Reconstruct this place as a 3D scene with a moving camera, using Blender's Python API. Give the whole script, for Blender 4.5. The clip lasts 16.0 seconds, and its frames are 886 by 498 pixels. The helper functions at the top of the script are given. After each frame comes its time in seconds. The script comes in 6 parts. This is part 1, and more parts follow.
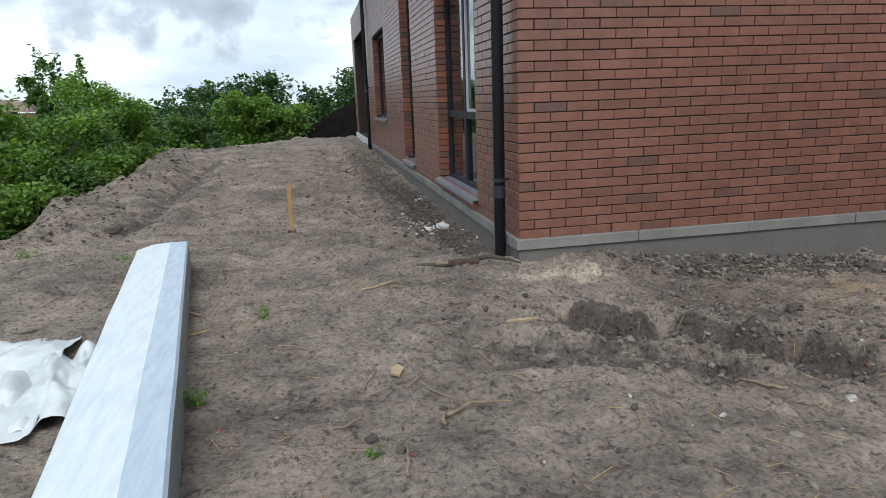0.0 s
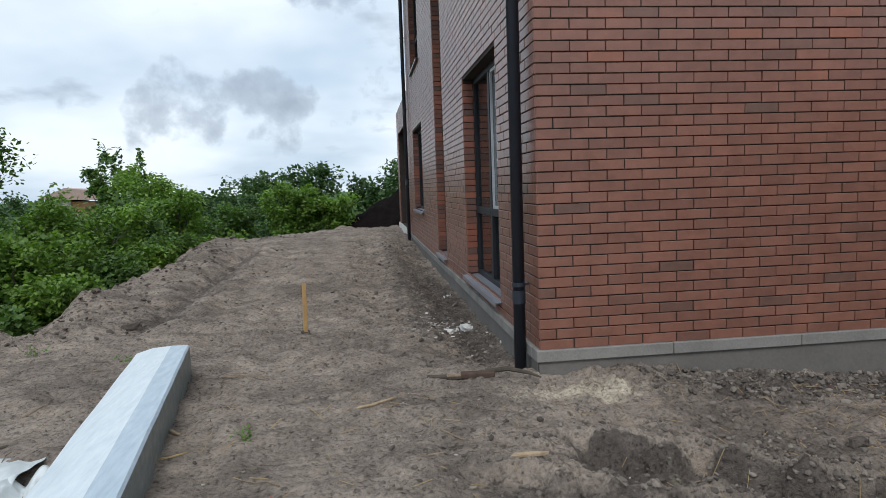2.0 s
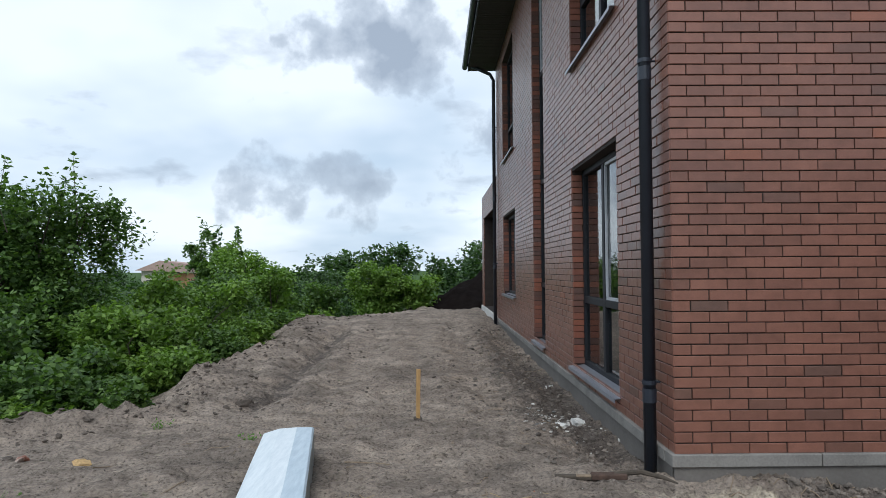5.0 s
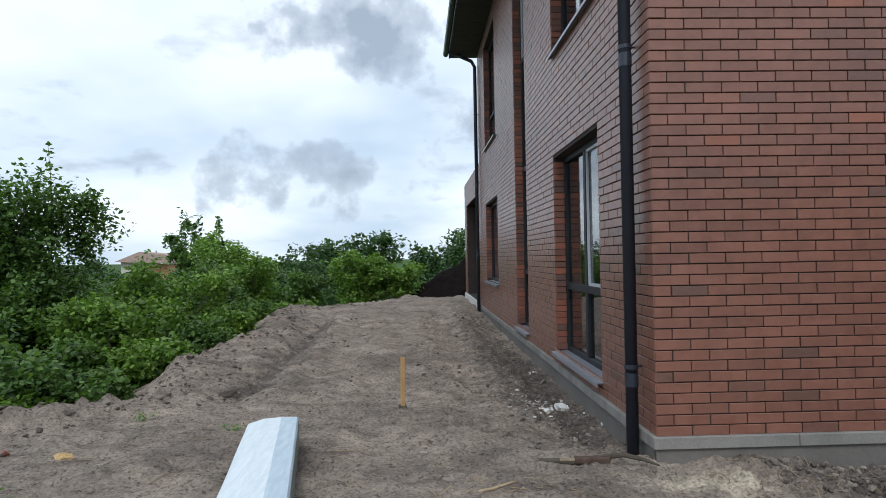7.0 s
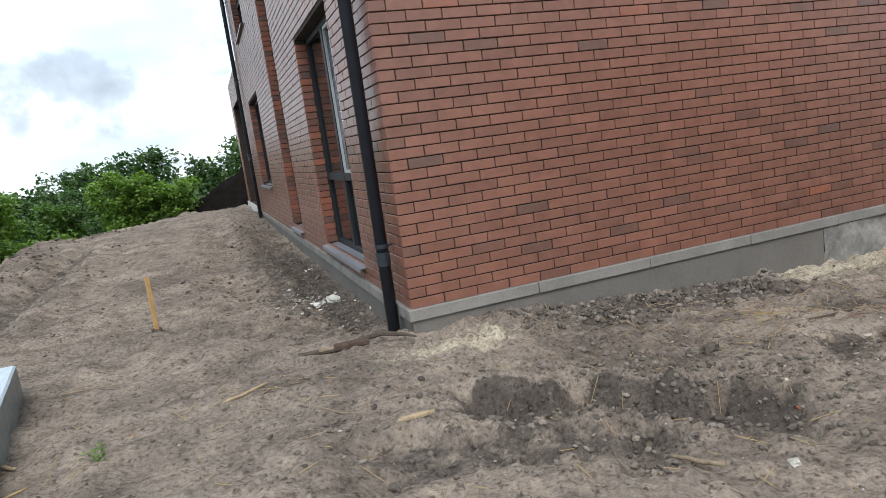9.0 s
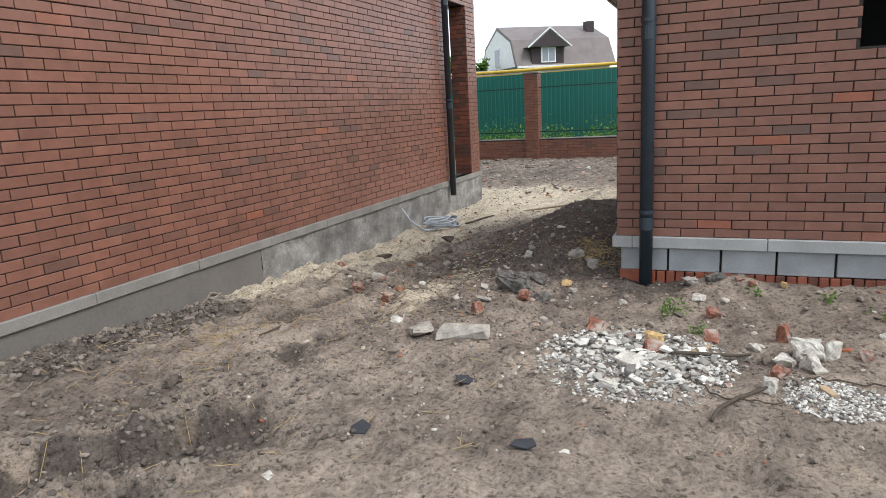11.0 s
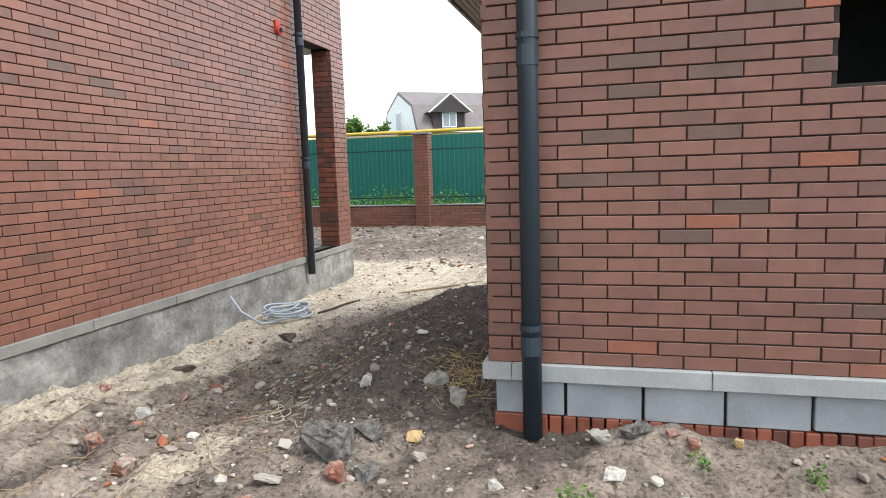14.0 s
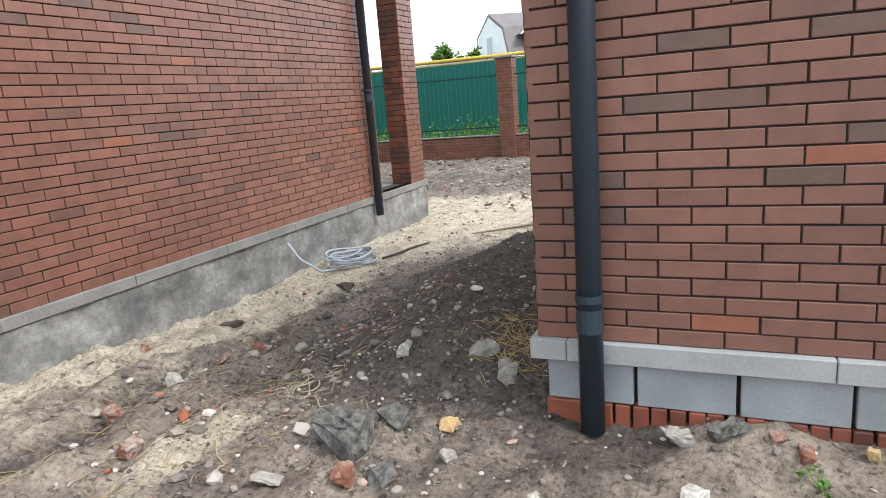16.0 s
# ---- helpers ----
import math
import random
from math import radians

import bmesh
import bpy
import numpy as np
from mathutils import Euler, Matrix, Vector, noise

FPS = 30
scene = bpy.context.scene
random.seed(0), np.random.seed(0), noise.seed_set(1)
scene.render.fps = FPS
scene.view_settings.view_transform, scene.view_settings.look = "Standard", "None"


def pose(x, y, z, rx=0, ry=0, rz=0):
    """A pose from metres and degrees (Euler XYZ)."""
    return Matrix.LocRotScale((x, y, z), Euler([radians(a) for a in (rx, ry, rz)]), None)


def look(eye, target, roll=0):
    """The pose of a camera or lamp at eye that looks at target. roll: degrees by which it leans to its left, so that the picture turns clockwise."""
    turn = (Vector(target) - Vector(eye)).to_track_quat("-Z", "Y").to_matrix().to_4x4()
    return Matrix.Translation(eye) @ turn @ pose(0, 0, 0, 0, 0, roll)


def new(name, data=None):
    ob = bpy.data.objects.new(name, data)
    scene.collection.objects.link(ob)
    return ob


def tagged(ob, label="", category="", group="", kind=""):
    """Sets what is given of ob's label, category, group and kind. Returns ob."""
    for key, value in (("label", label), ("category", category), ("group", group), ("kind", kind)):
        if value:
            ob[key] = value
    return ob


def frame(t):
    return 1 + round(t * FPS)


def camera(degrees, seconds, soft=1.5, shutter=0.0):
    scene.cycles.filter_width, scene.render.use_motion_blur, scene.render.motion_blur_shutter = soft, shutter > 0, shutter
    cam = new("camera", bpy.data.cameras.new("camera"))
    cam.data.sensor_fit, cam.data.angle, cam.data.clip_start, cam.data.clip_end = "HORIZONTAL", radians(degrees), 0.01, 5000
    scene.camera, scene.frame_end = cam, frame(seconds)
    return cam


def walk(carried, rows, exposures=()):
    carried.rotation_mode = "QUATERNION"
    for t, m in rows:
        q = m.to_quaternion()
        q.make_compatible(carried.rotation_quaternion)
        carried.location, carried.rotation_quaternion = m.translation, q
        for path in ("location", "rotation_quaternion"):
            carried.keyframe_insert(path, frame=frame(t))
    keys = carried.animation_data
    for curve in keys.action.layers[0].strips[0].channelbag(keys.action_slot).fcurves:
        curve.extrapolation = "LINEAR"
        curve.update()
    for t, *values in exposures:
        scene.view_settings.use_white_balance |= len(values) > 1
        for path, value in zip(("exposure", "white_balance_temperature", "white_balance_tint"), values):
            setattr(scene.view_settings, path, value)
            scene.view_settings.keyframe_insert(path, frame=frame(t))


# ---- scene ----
cam = camera(68.8, 16.0, 0.7)
EXPOSURES = [(0.0, 0.08, 6150, 10), (0.5, -0.06, 6150, 10), (1.5, -0.12, 6150, 10), (2.5, -0.03, 6150, 10), (4.0, 0.05, 6050, 10), (4.5, -0.08, 6050, 10), (7.0, -0.03, 6050, 10), (8.0, 0.2, 6200, 10), (9.0, 0.44, 6350, 10), (9.5, 0.56, 6350, 10), (10.0, 0.74, 6400, 11), (12.5, 0.38, 6600, 13), (13.0, 0.84, 6500, 12), (13.5, 1.0, 6450, 12), (14.5, 1.2, 6450, 11), (15.5, 1.16, 6350, 11), (16.0, 1.05, 6350, 11)]
PATH = [
    (0, (0.07, -0.054, 1.383), (0.436, 1.858, 0.926), -2.1),
    (0.5, (0.215, 0.091, 1.415), (0.519, 2.037, 1.063), -3.2),
    (1, (0.371, 0.211, 1.435), (0.648, 2.163, 1.103), -4.6),
    (1.5, (0.394, 0.246, 1.436), (0.653, 2.209, 1.154), -4.2),
    (2, (0.4, 0.269, 1.461), (0.633, 2.246, 1.271), -2.0),
    (2.5, (0.377, 0.281, 1.458), (0.53, 2.269, 1.292), -1.4),
    (3, (0.263, 0.293, 1.463), (0.27, 2.283, 1.269), -1.3),
    (3.5, (0.104, 0.308, 1.463), (0.098, 2.302, 1.307), -2.0),
    (4, (-0.004, 0.272, 1.547), (0.022, 2.272, 1.543), -1.8),
    (4.5, (-0.029, 0.264, 1.543), (-0.016, 2.263, 1.607), -0.6),
    (7, (-0.028, 0.264, 1.542), (0.046, 2.263, 1.568), -1.0),
    (7.5, (0.083, 0.271, 1.514), (0.196, 2.268, 1.465), -2.4),
    (8, (0.3, 0.281, 1.485), (0.413, 2.275, 1.397), -3.4),
    (8.5, (0.396, 0.246, 1.437), (0.694, 2.212, 1.224), -5.7),
    (9, (0.423, 0.434, 1.41), (1.063, 2.299, 1.081), -7.8),
    (9.5, (0.418, 0.667, 1.408), (1.447, 2.347, 1.063), -8.1),
    (10, (0.345, 0.61, 1.455), (1.721, 2.01, 1.064), -6.5),
    (10.2, (0.325, 0.58, 1.46), (1.821, 1.835, 1.028), -5.3),
    (12.3, (1.143, 0.52, 1.363), (3.072, 0.946, 1.046), -4.4),
    (12.5, (1.321, 0.509, 1.353), (3.25, 0.923, 1.026), -4.3),
    (13, (1.714, 0.562, 1.352), (3.655, 0.896, 1.007), -2.4),
    (13.5, (2.14, 0.686, 1.383), (4.099, 0.971, 1.097), -0.8),
    (14, (2.497, 0.649, 1.382), (4.415, 1.16, 1.139), -1.8),
    (14.5, (2.69, 0.601, 1.414), (4.56, 1.234, 1.095), -3.0),
    (15, (2.892, 0.675, 1.403), (4.773, 1.203, 0.974), -2.7),
    (15.5, (3.052, 0.695, 1.388), (4.897, 1.305, 0.915), -3.4),
    (16, (3.26, 0.565, 1.372), (5.042, 1.362, 0.932), -4.6),
]
walk(cam, [(t, look(eye, target, roll)) for t, eye, target, roll in PATH], EXPOSURES)

# ---- light ----
world = bpy.data.worlds.new("sky")
scene.world = world
world.use_nodes = True
SUN_UP, SUN_YAW = 50.0, 190.0


def build_sky():
    nt = world.node_tree
    nt.nodes.clear()
    N = lambda kind: nt.nodes.new("ShaderNode" + kind)
    L = nt.links.new
    out, bg = N("OutputWorld"), N("Background")
    sky = N("TexSky")
    sky.sky_type = "NISHITA"
    sky.sun_disc = False
    sky.sun_elevation, sky.sun_rotation = radians(SUN_UP), radians(SUN_YAW)
    sky.air_density, sky.dust_density = 1.0, 2.0
    tc, sep = N("TexCoord"), N("SeparateXYZ")
    L(tc.outputs["Generated"], sep.inputs[0])
    # clouds lie on a flat layer: direction divided by its height
    up = N("Math")
    up.operation = "ADD"
    up.inputs[1].default_value = 0.28
    absz = N("Math")
    absz.operation = "ABSOLUTE"
    L(sep.outputs["Z"], absz.inputs[0])
    L(absz.outputs[0], up.inputs[0])
    div = N("VectorMath")
    div.operation = "DIVIDE"
    comb = N("CombineXYZ")
    for k in range(3):
        L(up.outputs[0], comb.inputs[k])
    L(tc.outputs["Generated"], div.inputs[0])
    L(comb.outputs[0], div.inputs[1])
    mp = N("Mapping")
    mp.inputs["Location"].default_value = (3.1, 1.7, 0.4)
    L(div.outputs[0], mp.inputs[0])
    big, small = N("TexNoise"), N("TexNoise")
    big.inputs["Scale"].default_value, big.inputs["Detail"].default_value = 2.3, 7.0
    big.inputs["Roughness"].default_value = 0.52
    small.inputs["Scale"].default_value, small.inputs["Detail"].default_value = 1.1, 4.0
    L(mp.outputs[0], big.inputs["Vector"])
    L(mp.outputs[0], small.inputs["Vector"])
    veil = N("ValToRGB")
    veil.color_ramp.elements[0].position, veil.color_ramp.elements[0].color = 0.35, (0.50, 0.60, 0.69, 1)
    veil.color_ramp.elements[1].position, veil.color_ramp.elements[1].color = 0.62, (0.84, 0.89, 0.92, 1)
    L(small.outputs["Fac"], veil.inputs[0])
    grey = N("ValToRGB")
    grey.color_ramp.elements[0].position, grey.color_ramp.elements[0].color = 0.60, (0, 0, 0, 1)
    grey.color_ramp.elements[1].position, grey.color_ramp.elements[1].color = 0.75, (1, 1, 1, 1)
    L(big.outputs["Fac"], grey.inputs[0])
    # two banks of cumulus: one low in the north, one above it
    mass = grey.outputs[0]
    for centre, size in (((-0.185, 0.975, 0.125), (0.17, 0.5, 0.045)), ((-0.07, 0.94, 0.335), (0.19, 0.5, 0.085)), ((0.13, 0.97, 0.22), (0.05, 0.5, 0.07))):
        off, wide, size_n = N("VectorMath"), N("VectorMath"), N("VectorMath")
        off.operation, wide.operation, size_n.operation = "SUBTRACT", "DIVIDE", "LENGTH"
        off.inputs[1].default_value, wide.inputs[1].default_value = centre, size
        L(tc.outputs["Generated"], off.inputs[0])
        L(off.outputs[0], wide.inputs[0])
        L(wide.outputs[0], size_n.inputs[0])
        puff = N("TexNoise")
        puff.inputs["Scale"].default_value, puff.inputs["Detail"].default_value, puff.inputs["Roughness"].default_value = 13.0, 7.0, 0.52
        L(tc.outputs["Generated"], puff.inputs["Vector"])
        gap, lift = N("Math"), N("Math")
        gap.operation, lift.operation = "SUBTRACT", "MULTIPLY_ADD"
        lift.inputs[1].default_value, lift.inputs[2].default_value = 4.2, -1.15
        L(puff.outputs["Fac"], lift.inputs[0])
        L(lift.outputs[0], gap.inputs[0])
        L(size_n.outputs["Value"], gap.inputs[1])
        edge = N("ValToRGB")
        edge.color_ramp.elements[0].position, edge.color_ramp.elements[1].position = 0.0, 1.0
        half = edge.color_ramp.elements.new(0.4)
        half.color = (0.62, 0.62, 0.62, 1)
        L(gap.outputs[0], edge.inputs[0])
        both = N("MixRGB")
        both.blend_type = "LIGHTEN"
        both.inputs[0].default_value = 1.0
        L(mass, both.inputs[1])
        L(edge.outputs[0], both.inputs[2])
        mass = both.outputs[0]
    cloud = N("MixRGB")
    cloud.inputs[2].default_value = (0.35, 0.40, 0.46, 1)
    L(mass, cloud.inputs[0])
    L(veil.outputs[0], cloud.inputs[1])
    mix = N("MixRGB")
    mix.inputs[0].default_value = 0.9
    dim = N("MixRGB")
    dim.blend_type = "MULTIPLY"
    dim.inputs[0].default_value = 1.0
    dim.inputs[2].default_value = (0.09, 0.09, 0.09, 1)
    L(sky.outputs[0], dim.inputs[1])
    L(dim.outputs[0], mix.inputs[1])
    L(cloud.outputs[0], mix.inputs[2])
    L(mix.outputs[0], bg.inputs[0])
    bg.inputs[1].default_value = 1.32
    L(bg.outputs[0], out.inputs[0])


build_sky()
sun = new("sun", bpy.data.lights.new("sun", "SUN"))
sun.data.energy, sun.data.angle, sun.data.color = 1.5, radians(22), (1.0, 0.97, 0.92)
sun.matrix_world = look((30 * math.sin(radians(SUN_YAW)), 30 * math.cos(radians(SUN_YAW)), 30 * math.tan(radians(SUN_UP))), (0, 0, 0))

# ---- materials ----


class Mat:
    """A node material with a principled shader and short ways to add textures."""

    def __init__(self, name, rough=0.8, metal=0.0, spec=0.3):
        self.m = bpy.data.materials.new(name)
        self.m.use_nodes = True
        self.nt = self.m.node_tree
        self.b = self.nt.nodes["Principled BSDF"]
        self.b.inputs["Roughness"].default_value = rough
        self.b.inputs["Metallic"].default_value = metal
        self.b.inputs["Specular IOR Level"].default_value = spec

    def n(self, kind, **sets):
        node = self.nt.nodes.new("ShaderNode" + kind)
        for k, v in sets.items():
            node.inputs[k].default_value = v
        return node

    def link(self, a, b):
        self.nt.links.new(a, b)

    def where(self):
        return self.n("NewGeometry").outputs["Position"]

    def noise(self, scale, detail=4.0, rough=0.55, vec=None, stretch=None):
        node = self.n("TexNoise", Scale=scale, Detail=detail, Roughness=rough)
        v = vec or self.where()
        if stretch:
            mp = self.n("Mapping")
            mp.inputs["Scale"].default_value = stretch
            self.link(v, mp.inputs[0])
            v = mp.outputs[0]
        self.link(v, node.inputs["Vector"])
        return node.outputs["Fac"]

    def ramp(self, fac, stops):
        node = self.n("ValToRGB")
        el = node.color_ramp.elements
        while len(el) < len(stops):
            el.new(0.5)
        for e, (p, c) in zip(el, stops):
            e.position, e.color = p, (*c, 1) if len(c) == 3 else c
        self.link(fac, node.inputs[0])
        return node.outputs[0]

    def mix(self, fac, a, b, kind="MIX"):
        node = self.n("MixRGB")
        node.blend_type = kind
        for k, v in ((0, fac), (1, a), (2, b)):
            if isinstance(v, (int, float)):
                node.inputs[k].default_value = v
            elif isinstance(v, tuple):
                node.inputs[k].default_value = (*v, 1)
            else:
                self.link(v, node.inputs[k])
        return node.outputs[0]

    def mul(self, a, b):
        node = self.n("Math")
        node.operation = "MULTIPLY"
        for k, v in ((0, a), (1, b)):
            if isinstance(v, (int, float)):
                node.inputs[k].default_value = v
            else:
                self.link(v, node.inputs[k])
        return node.outputs[0]

    def chance(self):
        """A random number for each loose piece, whether an object or an island of a mesh."""
        add = self.n("Math")
        add.operation = "ADD"
        fr = self.n("Math")
        fr.operation = "FRACT"
        self.link(self.n("ObjectInfo").outputs["Random"], add.inputs[0])
        self.link(self.n("NewGeometry").outputs["Random Per Island"], add.inputs[1])
        self.link(add.outputs[0], fr.inputs[0])
        return fr.outputs[0]

    def attr(self, name):
        node = self.n("Attribute")
        node.attribute_name = name
        return node.outputs["Fac"]

    def color(self, out):
        if isinstance(out, tuple):
            self.b.inputs["Base Color"].default_value = (*out, 1)
        else:
            self.link(out, self.b.inputs["Base Color"])
        return self

    def rough(self, out):
        self.link(out, self.b.inputs["Roughness"])
        return self

    def bump(self, height, strength=0.4, distance=0.01):
        node = self.n("Bump", Strength=strength, Distance=distance)
        self.link(height, node.inputs["Height"])
        self.link(node.outputs[0], self.b.inputs["Normal"])
        return self


def plain(name, c, rough=0.7, metal=0.0, spec=0.3, vary=0.18, scale=6.0, grain=60.0, bump=0.15):
    """A surface of one colour with soft blotches, grain and fine relief."""
    m = Mat(name, rough, metal, spec)
    lo, hi = tuple(x * (1 - vary) for x in c), tuple(min(1, x * (1 + vary)) for x in c)
    base = m.ramp(m.noise(scale), [(0.3, lo), (0.7, hi)])
    fine = m.noise(grain, 3.0)
    m.color(m.mix(0.35, base, m.ramp(fine, [(0.3, lo), (0.7, hi)])))
    m.bump(fine, bump, 0.004)
    return m.m


def brick_mat(name, stops, face_stain=0.25, lo=0.46, hi=0.62):
    m = Mat(name, 0.6, 0.0, 0.5)
    base = m.ramp(m.chance(), stops)
    blotch = m.ramp(m.noise(9.0, 5.0), [(0.32, (0.70, 0.68, 0.66)), (0.72, (1.12, 1.10, 1.08))])
    fine = m.noise(130.0, 4.0)
    c = m.mix(face_stain * 2, base, blotch, "MULTIPLY")
    wide = m.ramp(m.noise(0.9, 3.0), [(0.3, (0.86, 0.86, 0.88)), (0.7, (1.08, 1.05, 1.02))])
    c = m.mix(0.8, c, wide, "MULTIPLY")
    m.color(m.mix(0.25, c, m.ramp(fine, [(0.3, (0.6, 0.6, 0.6)), (0.7, (1.25, 1.2, 1.15))]), "MULTIPLY"))
    m.rough(m.ramp(m.noise(30.0), [(0.2, (lo,) * 3), (0.8, (hi,) * 3)]))
    m.bump(fine, 0.22, 0.002)
    return m.m


M_BRICK = brick_mat("fired_brick", [(0.0, (0.152, 0.092, 0.074)), (0.02, (0.175, 0.094, 0.072)), (0.06, (0.212, 0.101, 0.074)),
                                    (0.5, (0.237, 0.111, 0.080)), (0.985, (0.267, 0.124, 0.089)), (0.997, (0.313, 0.122, 0.074))], 0.3, 0.26, 0.42)
M_BRICK_DARK = brick_mat("brown_fired_brick", [(0.0, (0.140, 0.084, 0.067)), (0.10, (0.166, 0.088, 0.067)), (0.2, (0.198, 0.093, 0.067)),
                                               (0.985, (0.253, 0.117, 0.083)), (0.997, (0.338, 0.108, 0.056))])
M_BRICK_RAW = brick_mat("raw_orange_brick", [(0.0, (0.13, 0.075, 0.062)), (0.35, (0.19, 0.085, 0.062)), (0.7, (0.27, 0.098, 0.062)), (1.0, (0.31, 0.112, 0.066))])
M_MORTAR = plain("dark_mortar", (0.045, 0.036, 0.032), 0.95, vary=0.3, grain=90)
M_CAP = plain("concrete_cap", (0.225, 0.213, 0.195), 0.9, vary=0.32, scale=3.0, grain=70)
M_CAP_NEW = plain("pale_concrete_slab", (0.34, 0.345, 0.34), 0.88, vary=0.22, scale=4.0, grain=80)
M_BLOCK = plain("grey_concrete_block", (0.30, 0.315, 0.325), 0.92, vary=0.22, scale=3.5, grain=110, bump=0.35)
M_BASE = plain("smooth_grey_render", (0.155, 0.143, 0.130), 0.92, vary=0.22, scale=1.6, grain=50, bump=0.25)


def rough_render():
    m = Mat("rough_cement_render", 0.95)
    big, fine = m.noise(3.5, 6.0, 0.65), m.noise(24.0, 6.0, 0.7)
    c = m.ramp(big, [(0.3, (0.13, 0.125, 0.118)), (0.52, (0.25, 0.24, 0.225)), (0.72, (0.43, 0.415, 0.39))])
    m.color(m.mix(0.6, c, m.ramp(fine, [(0.3, (0.6, 0.6, 0.6)), (0.7, (1.3, 1.3, 1.3))]), "MULTIPLY"))
    m.bump(fine, 0.9, 0.02)
    return m.m


M_RENDER = rough_render()
M_PIPE = plain("anthracite_steel", (0.022, 0.028, 0.040), 0.38, 0.0, 0.5, vary=0.15, bump=0.02)
M_PIPE_GREEN = plain("petrol_grey_steel", (0.022, 0.035, 0.048), 0.42, 0.0, 0.5, vary=0.18, bump=0.02)
M_FRAME = plain("anthracite_plastic", (0.020, 0.022, 0.026), 0.55, 0.0, 0.2, vary=0.1, bump=0.02)
M_SASH = plain("pale_sash_edge", (0.45, 0.47, 0.50), 0.4, bump=0.02)
M_SILL = plain("grey_sheet_metal", (0.27, 0.29, 0.33), 0.32, 0.3, 0.5, vary=0.15, bump=0.03)
M_DARKROOM = plain("raw_interior_plaster", (0.20, 0.19, 0.18), 0.95)
# near-black, so the gloom of the unlit room is put into the colour
M_BLACKROOM = plain("unlit_interior", (0.03, 0.03, 0.03), 0.95)
M_ROOF = plain("dark_roof_metal", (0.035, 0.036, 0.040), 0.5, 0.0, 0.4, vary=0.2)
M_SOFFIT = plain("dark_soffit_board", (0.045, 0.043, 0.042), 0.6)
M_SOFFIT_PALE = plain("grey_soffit_siding", (0.55, 0.54, 0.52), 0.7)
M_WHITE = plain("white_render", (0.62, 0.61, 0.58), 0.9)
M_STAKE = plain("yellow_pine", (0.42, 0.26, 0.11), 0.75, scale=14)
M_BARK = plain("grey_brown_bark", (0.085, 0.070, 0.055), 0.95, vary=0.35, scale=12, grain=60, bump=0.6)
M_DRYWOOD = plain("dry_weathered_wood", (0.26, 0.20, 0.14), 0.9, vary=0.35, scale=25, grain=120)
M_SPLINTER = plain("fresh_split_wood", (0.40, 0.30, 0.19), 0.85, vary=0.25, scale=25)
M_CONCRETE = plain("broken_concrete", (0.34, 0.315, 0.275), 0.95, vary=0.45, scale=16, grain=70, bump=0.8)
M_DARKCONC = plain("dark_dirty_concrete", (0.125, 0.118, 0.108), 0.95, vary=0.85, scale=26, grain=60, bump=1.0)
M_RUBBLE = plain("pale_broken_stone", (0.50, 0.475, 0.425), 0.92, vary=0.4, scale=20, grain=80, bump=0.6)


def dusty(name, c, dust=(0.40, 0.36, 0.31)):
    """Broken masonry under dust and mortar."""
    m = Mat(name, 0.95)
    base = m.ramp(m.noise(26.0, 5.0), [(0.3, tuple(x * 0.6 for x in c)), (0.7, tuple(x * 1.25 for x in c))])
    m.color(m.mix(m.ramp(m.noise(11.0, 5.0, 0.65), [(0.46, (0.08,) * 3), (0.62, (0.85,) * 3)]), base, dust))
    m.bump(m.noise(90.0, 4.0), 0.7, 0.006)
    return m.m


M_REDFRAG = dusty("broken_red_brick", (0.26, 0.095, 0.058))
M_YELFRAG = plain("sand_coloured_brick", (0.48, 0.33, 0.16), 0.92, vary=0.3, scale=22, grain=90, bump=0.5)
M_CLOD = plain("dark_soil_clod", (0.105, 0.087, 0.072), 0.98, vary=0.4, scale=22, grain=80, bump=0.8)
M_HEAP = plain("black_topsoil", (0.010, 0.008, 0.0075), 1.0, 0.0, 0.02, vary=0.4, scale=4, grain=30, bump=1.0)
M_HOSE = plain("grey_blue_hose", (0.40, 0.44, 0.49), 0.5, vary=0.2)
M_WIRE = plain("pale_wire", (0.42, 0.36, 0.27), 0.7)
M_RED = plain("red_painted_metal", (0.45, 0.05, 0.03), 0.5)
M_YELLOW = plain("yellow_gas_pipe_paint", (0.62, 0.42, 0.07), 0.5, vary=0.15)
M_GREENSHEET = plain("green_profiled_sheet", (0.012, 0.130, 0.105), 0.45, 0.0, 0.45, vary=0.12, scale=0.8, grain=20, bump=0.02)
M_RAIL = plain("dark_green_rail", (0.02, 0.05, 0.04), 0.5)
M_SLATE = plain("black_slate_scrap", (0.04, 0.042, 0.05), 0.6, vary=0.3)


def film_mat():
    m = Mat("white_plastic_film", 0.32, 0.0, 0.5)
    m.color(m.ramp(m.noise(7.0, 5.0), [(0.3, (0.50, 0.53, 0.53)), (0.7, (0.74, 0.77, 0.76))]))
    m.bump(m.noise(16.0, 5.0), 0.5, 0.01)
    return m.m


M_FILM = film_mat()


